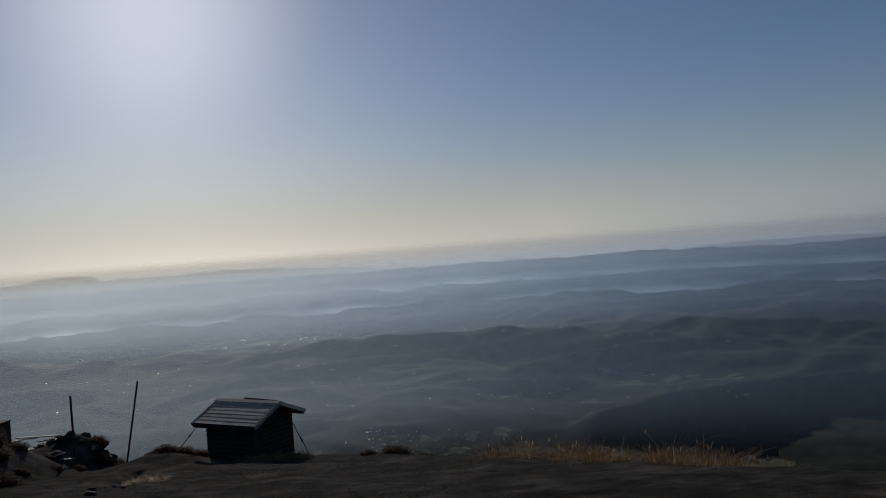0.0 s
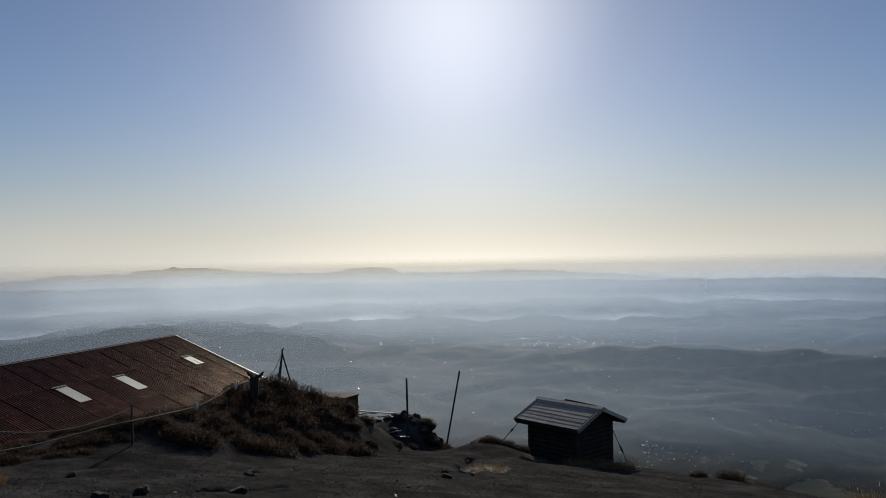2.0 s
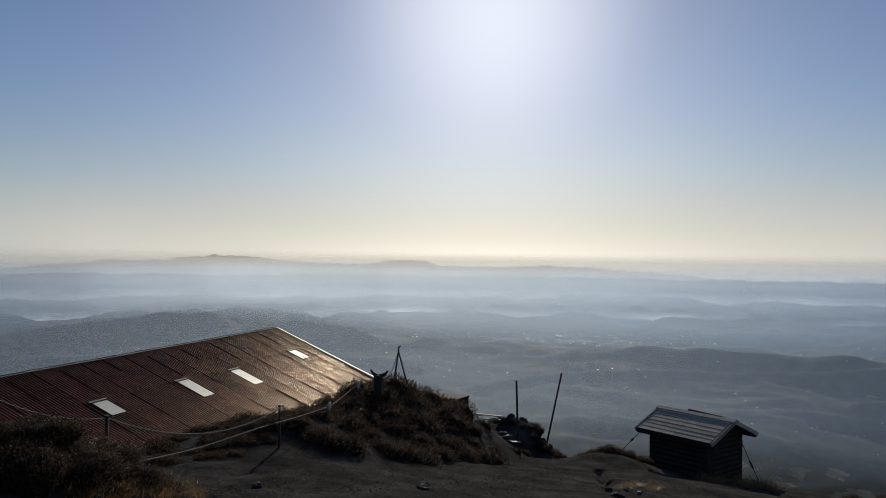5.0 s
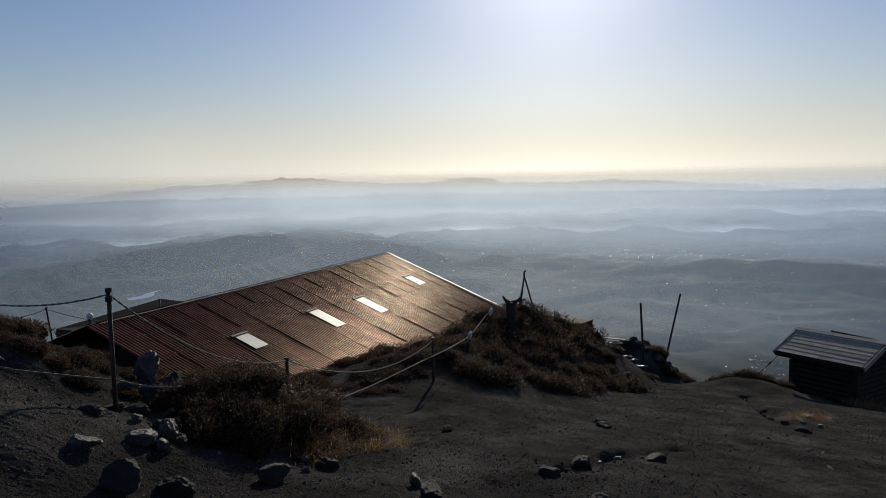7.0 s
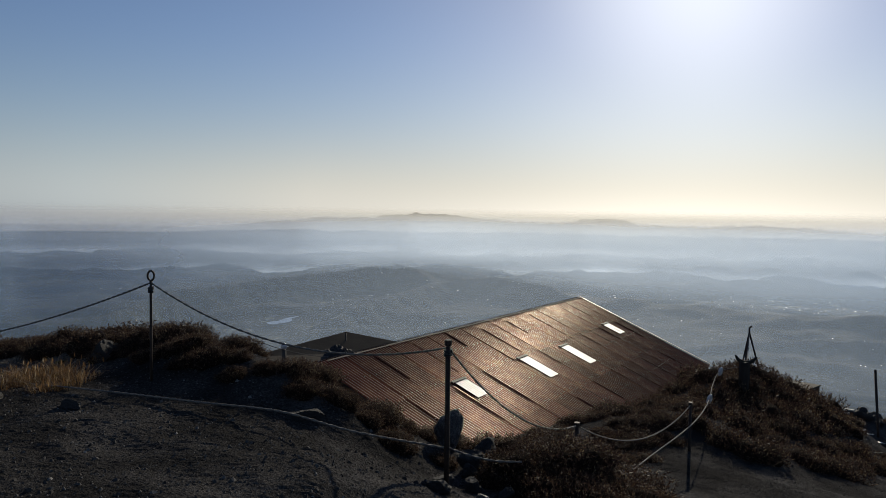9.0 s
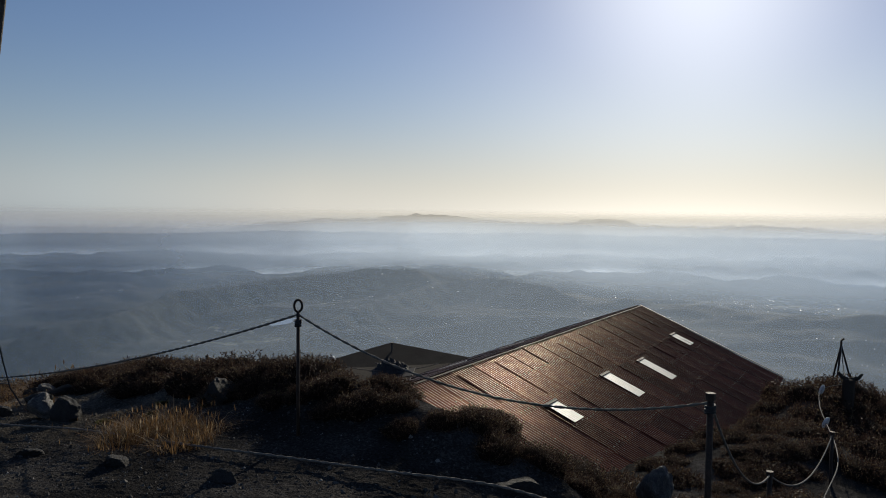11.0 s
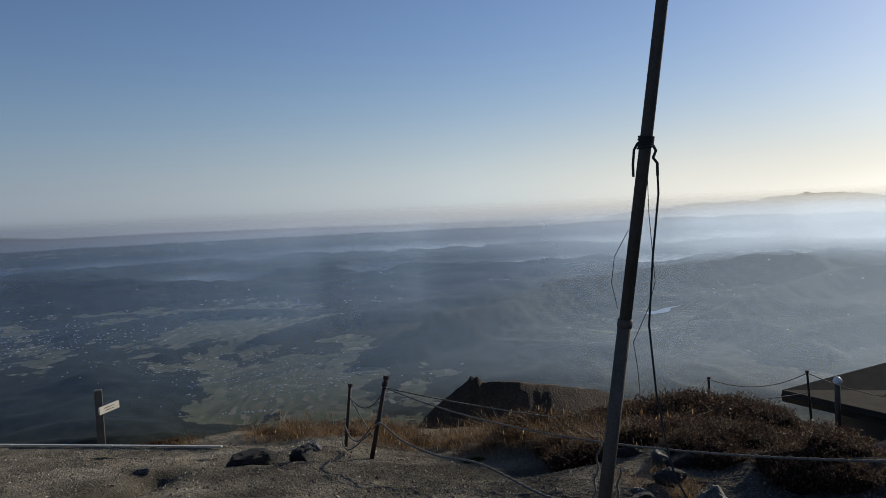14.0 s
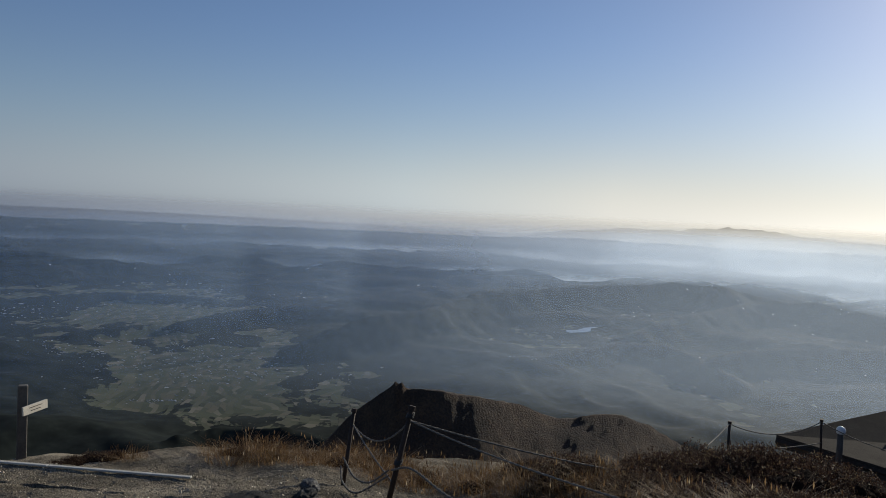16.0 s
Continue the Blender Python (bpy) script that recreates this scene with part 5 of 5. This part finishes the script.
def tuft(x, y, s, kind=None, label="tuft of dry golden grass"):
    o = new("grass_tuft", plant_rng.choice(kind or TUFTS))
    o.matrix_world = Matrix.Translation((x, y, ground_z(x, y) - 0.02)) @ pose(0, 0, 0, plant_rng.uniform(-6, 6), plant_rng.uniform(-6, 6), plant_rng.uniform(0, 360)) @ Matrix.Diagonal((s, s, s * plant_rng.uniform(0.8, 1.15), 1))
    return tagged(o, label, "grass", "dry grass tufts")


thicket = []


def field_of(n, xs, ys, rs, kind=None, h=1.0, test=None):
    """Cushions strewn over a stretch; the heather grows together into one scrub."""
    for _ in range(n):
        x, y = plant_rng.uniform(*xs), plant_rng.uniform(*ys)
        r = plant_rng.uniform(*rs)
        if test and not test(x, y):
            continue
        if kind:
            shrub(x, y, r, kind, h=h)
        else:
            thicket.append(Matrix.Translation((x, y, ground_z(x, y) - 0.12 * r)) @ pose(0, 0, 0, plant_rng.uniform(-8, 8), plant_rng.uniform(-8, 8), plant_rng.uniform(0, 360)) @ Matrix.Diagonal((r, r * plant_rng.uniform(0.8, 1.2), r * h, 1)))


def grow_thicket():
    """All the strewn heather, too dense to count."""
    for which, name in ((0, "scrub_wood"), (1, "heather_scrub")):
        vs, fs, start = [], [], 0
        for i, m in enumerate(thicket):
            me = SCRUB[i % 3][which]
            co = np.empty(len(me.vertices) * 3)
            me.vertices.foreach_get("co", co)
            vs.append(co.reshape(-1, 3) @ np.array(m.to_3x3()).T + np.array(m.translation))
            fs += [tuple(k + start for k in p.vertices) for p in me.polygons]
            start += len(me.vertices)
        me = bpy.data.meshes.new(name)
        me.from_pydata(np.concatenate(vs).tolist(), [], fs)
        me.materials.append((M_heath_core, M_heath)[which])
        tagged(new(name, me), ("dark woody cores of the heather scrub", "thick brown heather scrub over the bank")[which], "scrub", kind="stuff")


# the bank by the ropes, above the hut
for i in range(34):
    x = -12.0 + 5.6 * i / 33
    shrub(x + plant_rng.uniform(-0.15, 0.15), 5.15 + 0.35 * math.sin(i * 1.3) + 0.5 * smooth01(x, -9, -6.8), plant_rng.uniform(0.20, 0.37) * (1 - 0.35 * smooth01(x, -9.6, -8.6)))
for i in range(26):
    x = -12.0 + 5.4 * i / 25
    shrub(x, 5.75 + plant_rng.uniform(-0.25, 0.35) + 0.5 * smooth01(x, -9, -6.8), plant_rng.uniform(0.22, 0.40) * (1 - 0.35 * smooth01(x, -9.6, -8.6)), h=0.85)
for x, y, r in ((-6.75, 5.5, 0.42), (-6.55, 6.0, 0.5), (-6.45, 6.5, 0.42), (-6.9, 6.4, 0.55), (-7.2, 6.0, 0.5), (-7.2, 6.9, 0.5), (-6.7, 7.0, 0.4), (-7.6, 7.3, 0.45), (-6.25, 6.0, 0.25), (-6.3, 6.7, 0.28), (-7.0, 7.5, 0.3), (-8.3, 7.0, 0.4), (-8.9, 6.8, 0.4)):
    shrub(x, y, r * 0.92, h=0.85 if y < 6.8 else 0.6)
for x, y, r in ((-6.75, 5.12, 0.32), (-6.95, 5.4, 0.36), (-7.25, 5.55, 0.30), (-6.6, 5.5, 0.40), (-7.4, 5.8, 0.32), (-7.0, 5.85, 0.40), (-7.75, 6.0, 0.32), (-8.35, 6.0, 0.30), (-8.0, 6.35, 0.32), (-6.42, 5.3, 0.28), (-6.5, 5.8, 0.36), (-8.7, 5.5, 0.26), (-8.4, 5.45, 0.22), (-7.5, 6.5, 0.36), (-7.9, 6.8, 0.34)):
    shrub(x, y, r, h=0.95)
# the heather bank between hut and rods
for x, y, r in ((-9.3, 17.6, 0.62), (-8.8, 17.0, 0.7), (-8.4, 17.7, 0.62), (-9.3, 16.4, 0.55), (-8.7, 16.1, 0.6), (-8.1, 16.5, 0.62), (-8.2, 15.4, 0.6), (-8.9, 15.2, 0.5), (-7.7, 15.8, 0.6), (-7.6, 17.1, 0.62), (-7.9, 18.3, 0.6), (-7.2, 16.5, 0.5), (-7.1, 17.7, 0.52),
               (-7.0, 15.5, 0.42), (-6.8, 16.9, 0.4), (-6.5, 17.6, 0.34), (-7.6, 14.7, 0.5), (-8.3, 14.4, 0.5), (-9.0, 14.2, 0.45), (-7.0, 14.3, 0.3), (-8.0, 13.5, 0.48), (-8.7, 13.2, 0.42), (-7.4, 13.2, 0.26), (-9.4, 13.4, 0.4), (-9.7, 14.6, 0.42), (-9.8, 15.8, 0.5), (-9.9, 12.8, 0.34), (-8.9, 12.0, 0.3),
               (-9.4, 12.2, 0.34), (-8.2, 18.9, 0.55), (-8.8, 18.8, 0.55), (-9.5, 18.6, 0.5), (-7.3, 18.8, 0.5), (-9.8, 17.2, 0.55), (-10.1, 18.3, 0.5), (-9.9, 11.6, 0.3), (-9.0, 10.8, 0.3), (-9.6, 10.2, 0.34), (-8.8, 9.4, 0.28), (-9.3, 8.8, 0.34), (-8.4, 10.1, 0.2), (-10.0, 9.4, 0.4), (-8.7, 8.0, 0.3),
               (-6.4, 18.9, 0.3), (-6.7, 20.6, 0.35), (-6.1, 21.8, 0.4), (-5.7, 22.4, 0.3)):
    s = 1.15 if x < -7.5 else 0.75
    shrub(x, y, r * s, FAR_SHRUBS, h=1.2 if x < -7.5 else 0.9, sink=0.6)
for x, y, r in ((-8.35, 11.98, 0.42), (-7.82, 11.88, 0.49), (-7.44, 11.83, 0.56), (-7.47, 13.08, 0.42), (-6.91, 12.74, 0.49), (-6.59, 13.11, 0.56), (-6.50, 14.25, 0.42), (-6.26, 14.94, 0.49), (-6.14, 15.73, 0.56), (-7.01, 14.46, 0.42), (-6.73, 15.36, 0.49)):
    shrub(x, y + 0.25, r, FAR_SHRUBS, h=1.15, sink=0.5)
for x, y, r in ((-9.46, 9.92, 0.26), (-9.33, 10.17, 0.31), (-8.96, 10.11, 0.36), (-8.85, 10.49, 0.26), (-8.73, 10.79, 0.31), (-8.57, 11.05, 0.36), (-8.47, 11.41, 0.26), (-8.24, 11.39, 0.31), (-8.30, 10.43, 0.36), (-8.59, 9.95, 0.26), (-8.77, 9.63, 0.31)):
    shrub(x, y, r, FAR_SHRUBS, h=0.8, sink=0.5)
# scrub beyond the pole
field_of(95, (-18.8, -11.4), (4.7, 12.5), (0.25, 0.55), None, 0.9, lambda x, y: y < 6.2 + 0.9 * (-11 - x) and y > 4.6 + 0.45 * max(0, -15.2 - x))
field_of(26, (-13.6, -10.8), (4.4, 5.6), (0.16, 0.36))
for x, y, r in ((-11.45, 4.55, 0.22), (-10.9, 4.75, 0.3), (-12.3, 4.5, 0.26), (-13.4, 4.5, 0.34), (-14.2, 4.7, 0.4), (-14.9, 4.6, 0.4), (-15.6, 4.8, 0.36)):
    shrub(x, y, r)
field_of(14, (-11.6, -10.1), (3.5, 4.6), (0.05, 0.11), MOSS)
for i in range(17):
    x = -11.4 + 3.2 * i / 16
    shrub(x, 4.55 + 0.12 * math.sin(i * 2.1) + 0.25 * smooth01(x, -9.4, -8.2), plant_rng.uniform(0.15, 0.25))
field_of(10, (-19.0, -14.0), (4.0, 7.5), (0.10, 0.2), MOSS)
# the thick scrub of the bank towards the far posts
for i in range(30):
    x = -17.7 + 4.6 * i / 29
    shrub(x + plant_rng.uniform(-0.1, 0.1), 5.2 + 0.2 * math.sin(i * 1.7) - 0.1 * smooth01(x, -16, -14), plant_rng.uniform(0.26, 0.42))
field_of(70, (-17.4, -13.2), (5.6, 8.4), (0.3, 0.52), None, 1.0)
field_of(34, (-19.4, -16.2), (8.0, 11.8), (0.3, 0.5), None, 1.0)
# edge of the summit by the shed
for x, y, r in ((-4.3, 20.6, 0.4), (-3.9, 20.9, 0.36), (-3.5, 20.9, 0.34), (-4.7, 21.0, 0.36), (-5.1, 21.3, 0.3), (-4.0, 21.6, 0.35), (-4.9, 22.6, 0.4), (-1.2, 19.9, 0.3), (-0.7, 20.3, 0.26), (1.9, 19.3, 0.5), (2.5, 19.2, 0.5), (3.0, 18.7, 0.4), (1.2, 19.6, 0.3), (4.4, 16.6, 0.35), (5.2, 15.6, 0.35), (6.0, 14.2, 0.35), (-3.0, 20.6, 0.22), (-2.4, 20.0, 0.22)):
    shrub(x, y, r, FAR_SHRUBS, h=1.0)
# grass
for i in range(16):
    tuft(plant_rng.gauss(-10.75, 0.2), plant_rng.gauss(3.68, 0.16), plant_rng.uniform(0.5, 0.85))
for cx, cy, n in ((-19.3, 4.2, 7), (-18.4, 4.2, 8), (-17.6, 4.5, 5), (-16.7, 4.8, 9), (-15.9, 4.9, 9), (-15.2, 5.1, 6), (-20.0, 3.4, 6), (-20.5, 2.7, 4), (-19.2, 3.5, 5), (-14.4, 5.0, 3), (-17.9, 5.4, 5), (-16.9, 6.2, 5), (-18.6, 8.2, 5)):
    for i in range(n):
        tuft(cx + plant_rng.gauss(0, 0.3), cy + plant_rng.gauss(0, 0.18), plant_rng.uniform(0.5, 1.15), REEDS)
    shrub(cx, cy + 0.1, plant_rng.uniform(0.2, 0.34), h=0.7)
for cx, cy, n in ((-17.3, 4.75, 8), (-16.4, 5.0, 10), (-15.6, 5.1, 10), (-14.9, 5.0, 8), (-14.2, 4.9, 6), (-19.6, 3.9, 8), (-18.9, 4.1, 8), (-20.3, 3.0, 6)):
    for i in range(n):
        tuft(cx + plant_rng.gauss(0, 0.28), cy + plant_rng.gauss(0, 0.16), plant_rng.uniform(0.7, 1.35), REEDS)
field_of(70, (-18.6, -12.8), (5.2, 9.5), (0.26, 0.5), None, 0.85, lambda x, y: y > 4.8 + 0.3 * max(0, -15.2 - x) and y < 5.5 + 0.9 * (-12 - x))
for i in range(26):
    tuft(-6.15 + plant_rng.uniform(-0.2, 0.15), plant_rng.uniform(5.6, 7.2), plant_rng.uniform(0.4, 0.8))
for i in range(26):
    tuft(plant_rng.uniform(-1.9, -0.4), plant_rng.uniform(19.2, 20.4), plant_rng.uniform(0.6, 1.1), REEDS)
for cx, cy, n in ((4.6, 16.0, 4), (5.6, 14.9, 12), (6.3, 13.9, 14), (7.0, 12.8, 9), (7.6, 11.6, 5)):
    for i in range(n):
        tuft(cx + plant_rng.gauss(0, 0.3), cy + plant_rng.gauss(0, 0.3), plant_rng.uniform(0.9, 1.8), REEDS)
for i in range(12):
    tuft(-2.8 + plant_rng.uniform(-0.35, 0.35), 15.3 + plant_rng.uniform(-0.3, 0.3), plant_rng.uniform(0.4, 0.7))
for i in range(10):
    tuft(plant_rng.uniform(-13.4, -12.6), plant_rng.uniform(3.7, 4.1), plant_rng.uniform(0.3, 0.5))

field_of(26, (-10.3, -8.3), (10.2, 11.9), (0.22, 0.42), h=0.8)
grow_thicket()

for x, y, r in ((-21.5, 0.95, 0.24), (-21.6, 1.2, 0.28), (-21.5, 1.4, 0.24), (-21.4, 0.75, 0.2)):
    shrub(x, y, r, h=0.8)
for x, y in ((-21.4, 1.5), (-21.3, 1.65)):
    tuft(x, y, 0.8, REEDS)

# ---- stones ----


def stone_mesh(seed, mat=None):
    bm = bmesh.new()
    bmesh.ops.create_icosphere(bm, subdivisions=4, radius=1.0)
    rng = random.Random(seed)
    cuts = [(Vector((rng.gauss(0, 1), rng.gauss(0, 1), rng.gauss(0, 1))).normalized(), rng.uniform(0.45, 0.85)) for _ in range(9)]
    for v in bm.verts:
        for n, d in cuts:
            over = v.co.dot(n) - d
            if over > 0:
                v.co -= n * over * 0.95
        v.co *= 1 + 0.13 * noise.fractal(v.co * 2.6 + Vector((seed, 0, 0)), 0.7, 2.0, 4)
    return mesh_of(bm, "stone", mat or M_rock)


# paler rock: the stones' bright sunlit faces put into the colour
M_rock_sunlit = noisy("sunlit_rock", [(0.34, (0.035, 0.033, 0.031)), (0.5, (0.085, 0.08, 0.074)), (0.66, (0.26, 0.245, 0.225))], 3, 24, 0.5, 0, 0.8, 0.05)
STONES = [stone_mesh(s) for s in range(1, 7)]


def stone(x, y, sx, sy, sz, kind=0, rz=0.0, sink=0.3, label="dark angular volcanic stone on gravel", tilt=0):
    o = new("stone", STONES[kind % 6])
    o.matrix_world = Matrix.Translation((x, y, ground_z(x, y) + sz * (1 - 2 * sink) * 0.8)) @ pose(0, 0, 0, tilt, tilt * 0.5, rz) @ Matrix.Diagonal((sx, sy, sz, 1))
    return tagged(o, label, "stone", "stones on the gravel")


for k, (x, y, sx, sy, sz) in enumerate(((-11.92, 3.66, 0.17, 0.15, 0.14), (-12.98, 3.92, 0.13, 0.10, 0.08), (-12.76, 3.49, 0.12, 0.09, 0.07), (-11.5, 2.62, 0.11, 0.10, 0.09), (-11.0, 2.98, 0.12, 0.08, 0.04),
                                       (-11.0, 4.38, 0.17, 0.15, 0.13), (-16.75, 1.82, 0.25, 0.17, 0.11), (-16.8, 2.36, 0.19, 0.16, 0.12), (-13.2, 2.77, 0.13, 0.08, 0.04), (-13.25, 4.25, 0.13, 0.11, 0.07), (-7.55, 5.38, 0.12, 0.11, 0.17),
                                       (-6.2, 3.92, 0.17, 0.15, 0.13), (-6.03, 4.2, 0.13, 0.11, 0.09), (-5.85, 4.95, 0.15, 0.12, 0.09), (-4.75, 5.3, 0.13, 0.11, 0.08), (-7.2, 4.5, 0.16, 0.13, 0.08), (-7.3, 5.05, 0.11, 0.1, 0.12), (-7.05, 5.1, 0.12, 0.1, 0.10),
                                       (-6.9, 4.85, 0.12, 0.10, 0.09), (-6.75, 5.05, 0.11, 0.10, 0.12), (-6.65, 4.8, 0.10, 0.12, 0.06), (-7.5, 5.3, 0.14, 0.12, 0.1), (-7.45, 4.9, 0.13, 0.12, 0.09), (-6.05, 5.7, 0.09, 0.08, 0.06), (-5.85, 5.6, 0.09, 0.08, 0.07),
                                       (-6.1, 8.1, 0.09, 0.07, 0.05), (-4.97, 10.4, 0.12, 0.09, 0.05), (-5.1, 10.7, 0.1, 0.07, 0.04), (-6.5, 17.5, 0.12, 0.1, 0.06), (-3.0, 13.6, 0.10, 0.08, 0.05), (-2.7, 12.9, 0.14, 0.1, 0.06), (-3.3, 14.6, 0.1, 0.1, 0.07),
                                       (-8.3, 4.4, 0.14, 0.1, 0.05), (-7.6, 5.65, 0.13, 0.11, 0.12), (-10.2, 3.1, 0.11, 0.07, 0.05), (-9.5, 3.3, 0.09, 0.06, 0.05), (-3.8, 6.2, 0.12, 0.1, 0.07), (-4.3, 7.4, 0.13, 0.12, 0.08), (-4.45, 6.9, 0.1, 0.1, 0.08), (-3.9, 8.6, 0.12, 0.1, 0.06), (-0.5, 9.6, 0.15, 0.1, 0.06))):
    if -7.7 < x < -6.5 and 4.4 < y < 5.35:
        sx, sy, sz = 0.72 * sx, 0.72 * sy, 0.72 * sz
    stone(x, y, sx, sy, sz, k, k * 47.0, tilt=(k % 5) * 6 - 12)
stone(-13.9, 4.3, 0.12, 0.09, 0.07, 3, 20)
SUNLIT_STONES = [stone_mesh(s, M_rock_sunlit) for s in range(21, 26)]
for k, (x, y, sx, sy, sz) in enumerate(((-8.05, 5.75, 0.15, 0.13, 0.25), (-6.66, 4.49, 0.13, 0.10, 0.10), (-6.68, 4.76, 0.09, 0.11, 0.11), (-6.53, 4.57, 0.07, 0.10, 0.07), (-6.60, 4.0, 0.13, 0.10, 0.08), (-7.0, 4.75, 0.07, 0.06, 0.06), (-6.05, 5.55, 0.06, 0.05, 0.04),
                                       (-5.83, 5.3, 0.05, 0.04, 0.03), (-5.05, 5.62, 0.09, 0.07, 0.07), (-12.22, 3.62, 0.16, 0.13, 0.14), (-13.34, 4.16, 0.10, 0.09, 0.09), (-17.5, 2.65, 0.10, 0.12, 0.10), (-16.0, 5.9, 0.12, 0.10, 0.09), (-15.5, 5.85, 0.11, 0.13, 0.11), (-13.06, 2.72, 0.10, 0.05, 0.03),
                                       (-12.9, 3.6, 0.08, 0.06, 0.04), (-16.9, 0.78, 0.09, 0.07, 0.05), (-2.3, 9.85, 0.08, 0.05, 0.015), (-2.56, 10.9, 0.05, 0.04, 0.02), (-2.4, 11.0, 0.05, 0.03, 0.02), (-2.75, 13.9, 0.07, 0.05, 0.05), (-2.5, 13.7, 0.05, 0.05, 0.04), (-4.05, 18.0, 0.07, 0.06, 0.06), (-3.5, 15.9, 0.06, 0.05, 0.05), (-3.3, 15.0, 0.07, 0.06, 0.06), (-4.3, 7.9, 0.04, 0.04, 0.03), (-4.2, 8.2, 0.05, 0.04, 0.03), (-4.35, 7.5, 0.05, 0.04, 0.03), (-4.4, 7.2, 0.03, 0.03, 0.03), (-4.05, 8.6, 0.03, 0.03, 0.025))):
    o = new("stone", SUNLIT_STONES[k % 5])
    o.matrix_world = Matrix.Translation((x, y, ground_z(x, y) + sz * 0.55)) @ pose(0, 0, 0, (k % 5) * 9 - 18, (k % 3) * 8 - 8, k * 61.0) @ Matrix.Diagonal((sx * 0.85, sy * 0.85, sz * 0.9, 1))
    tagged(o, "pale grey angular stone with sunlit faces put into its colour", "stone", "stones on the gravel")
# the rubble by the rods
for k in range(34):
    rr = random.Random(k + 50)
    x, y = -7.5 + rr.uniform(-1.2, 1.2), 22.15 + rr.uniform(-0.4, 0.4)
    s = rr.uniform(0.10, 0.2)
    o = stone(x, y, s, s * rr.uniform(0.7, 1), s * rr.uniform(0.6, 0.9), k, rr.uniform(0, 360), 0.3, "dark boulder of the rubble heap", rr.uniform(-20, 20))
    o["group"] = "rubble heap"
for x, y, r in ((-6.5, 21.6, 0.36), (-6.2, 21.9, 0.34), (-6.9, 22.3, 0.4), (-7.6, 22.5, 0.36), (-5.9, 21.6, 0.26)):
    shrub(x, y, r, FAR_SHRUBS)
for k, (x, y, z, w, d, r) in enumerate(((-7.45, 20.95, -3.12, 0.42, 0.4, 15), (-7.3, 20.9, -3.32, 0.36, 0.4, 40), (-8.15, 20.95, -3.36, 0.4, 0.35, -10), (-8.5, 21.7, -2.88, 0.75, 0.14, 4), (-8.6, 21.1, -3.12, 0.55, 0.35, 30), (-7.0, 20.85, -3.44, 0.36, 0.2, -20), (-7.9, 21.6, -2.93, 0.45, 0.2, 0))):
    bm = bmesh.new()
    bmesh.ops.create_grid(bm, x_segments=8, y_segments=6, size=0.5)
    for v in bm.verts:
        v.co.z += 0.055 * noise.fractal(v.co * 3 + Vector((k * 5.0, 0, 0)), 0.8, 2, 3)
    bmesh.ops.solidify(bm, geom=bm.faces[:], thickness=0.012)
    o = new("white_sheeting", mesh_of(bm, "white_sheeting", M_white, True))
    o.matrix_world = pose(x, y, max(z, ground_z(x, y) + 0.07), -16, -6, r) @ Matrix.Diagonal((w, d, 0.6, 1))
    tagged(o, "crumpled white plastic sheeting on rubble", "sheeting", "white sheeting")

M_plank = noisy("bleached_plank", [(0.3, (0.34, 0.32, 0.28)), (0.7, (0.60, 0.57, 0.50))], 5, 60, 0.8)
for a, b, w in (((-8.74, 21.6, -2.81), (-7.58, 21.6, -2.82), 0.10), ((-7.72, 21.6, -3.44), (-6.85, 21.6, -3.76), 0.05), ((-8.91, 21.6, -3.18), (-8.28, 21.6, -3.15), 0.14), ((-8.54, 21.6, -3.55), (-8.06, 21.6, -3.43), 0.12)):
    a, b = Vector(a), Vector(b)
    lie = (b - a).to_track_quat("X", "Z").to_matrix().to_4x4()
    o = new("plank", mesh_of(box(((b - a).length, w, 0.03), Matrix(), 0.004), "plank", M_plank))
    o.matrix_world = Matrix.Translation((a + b) / 2) @ lie
    tagged(o, "bleached loose plank lying on the rubble heap", "plank", "loose planks")

# loose gravel, too many to count


def pebbles():
    rng = np.random.default_rng(3)
    base = np.array([(0.95, 0.1, -0.3), (-0.1, 0.85, -0.3), (-0.9, -0.05, -0.3), (0.05, -0.9, -0.3), (0.3, 0.2, 0.55), (-0.35, -0.2, 0.6)])
    tris = [(0, 1, 4), (1, 5, 4), (1, 2, 5), (2, 3, 5), (3, 4, 5), (3, 0, 4)]
    vs, fs = [], []
    for k in range(92000):
        if k % 4 == 0:
            x, y = rng.uniform(-19.5, -12.5), rng.uniform(-2.5, 4.0)
        elif k % 4 == 3:
            x, y = rng.uniform(-7, 4), rng.uniform(6, 19)
        else:
            x, y = rng.uniform(-13, 3), 1.2 + 6.5 * rng.uniform() ** 1.3
        s = 0.0045 + 0.005 * rng.uniform() + 0.014 * rng.uniform() ** 14
        a = rng.uniform(0, 6.28)
        c, q = math.cos(a), math.sin(a)
        p = base * s * rng.uniform(0.6, 1.3, 3) + rng.normal(0, 0.12 * s, (6, 3))
        z = ground_z(x, y) + 0.2 * s
        n = len(vs)
        vs += [(x + u * c - v * q, y + u * q + v * c, z + w) for u, v, w in p.tolist()]
        fs += [(n + i, n + j, n + m) for i, j, m in tris]
    me = bpy.data.meshes.new("loose_gravel")
    me.from_pydata(vs, [], fs)
    me.materials.append(M_gravel)
    return tagged(new("loose_gravel", me), "loose dark volcanic gravel and pebbles", "gravel", kind="stuff")


M_gravel = island_leaf("loose_pebble", [(0, (0.036, 0.033, 0.031)), (0.6, (0.075, 0.070, 0.065)), (0.95, (0.13, 0.122, 0.113)), (1.0, (0.30, 0.29, 0.27))], 0.8, 0.0)
# same sidelight put into the pebbles' colour
sidelit_earth(M_gravel)
pebbles()
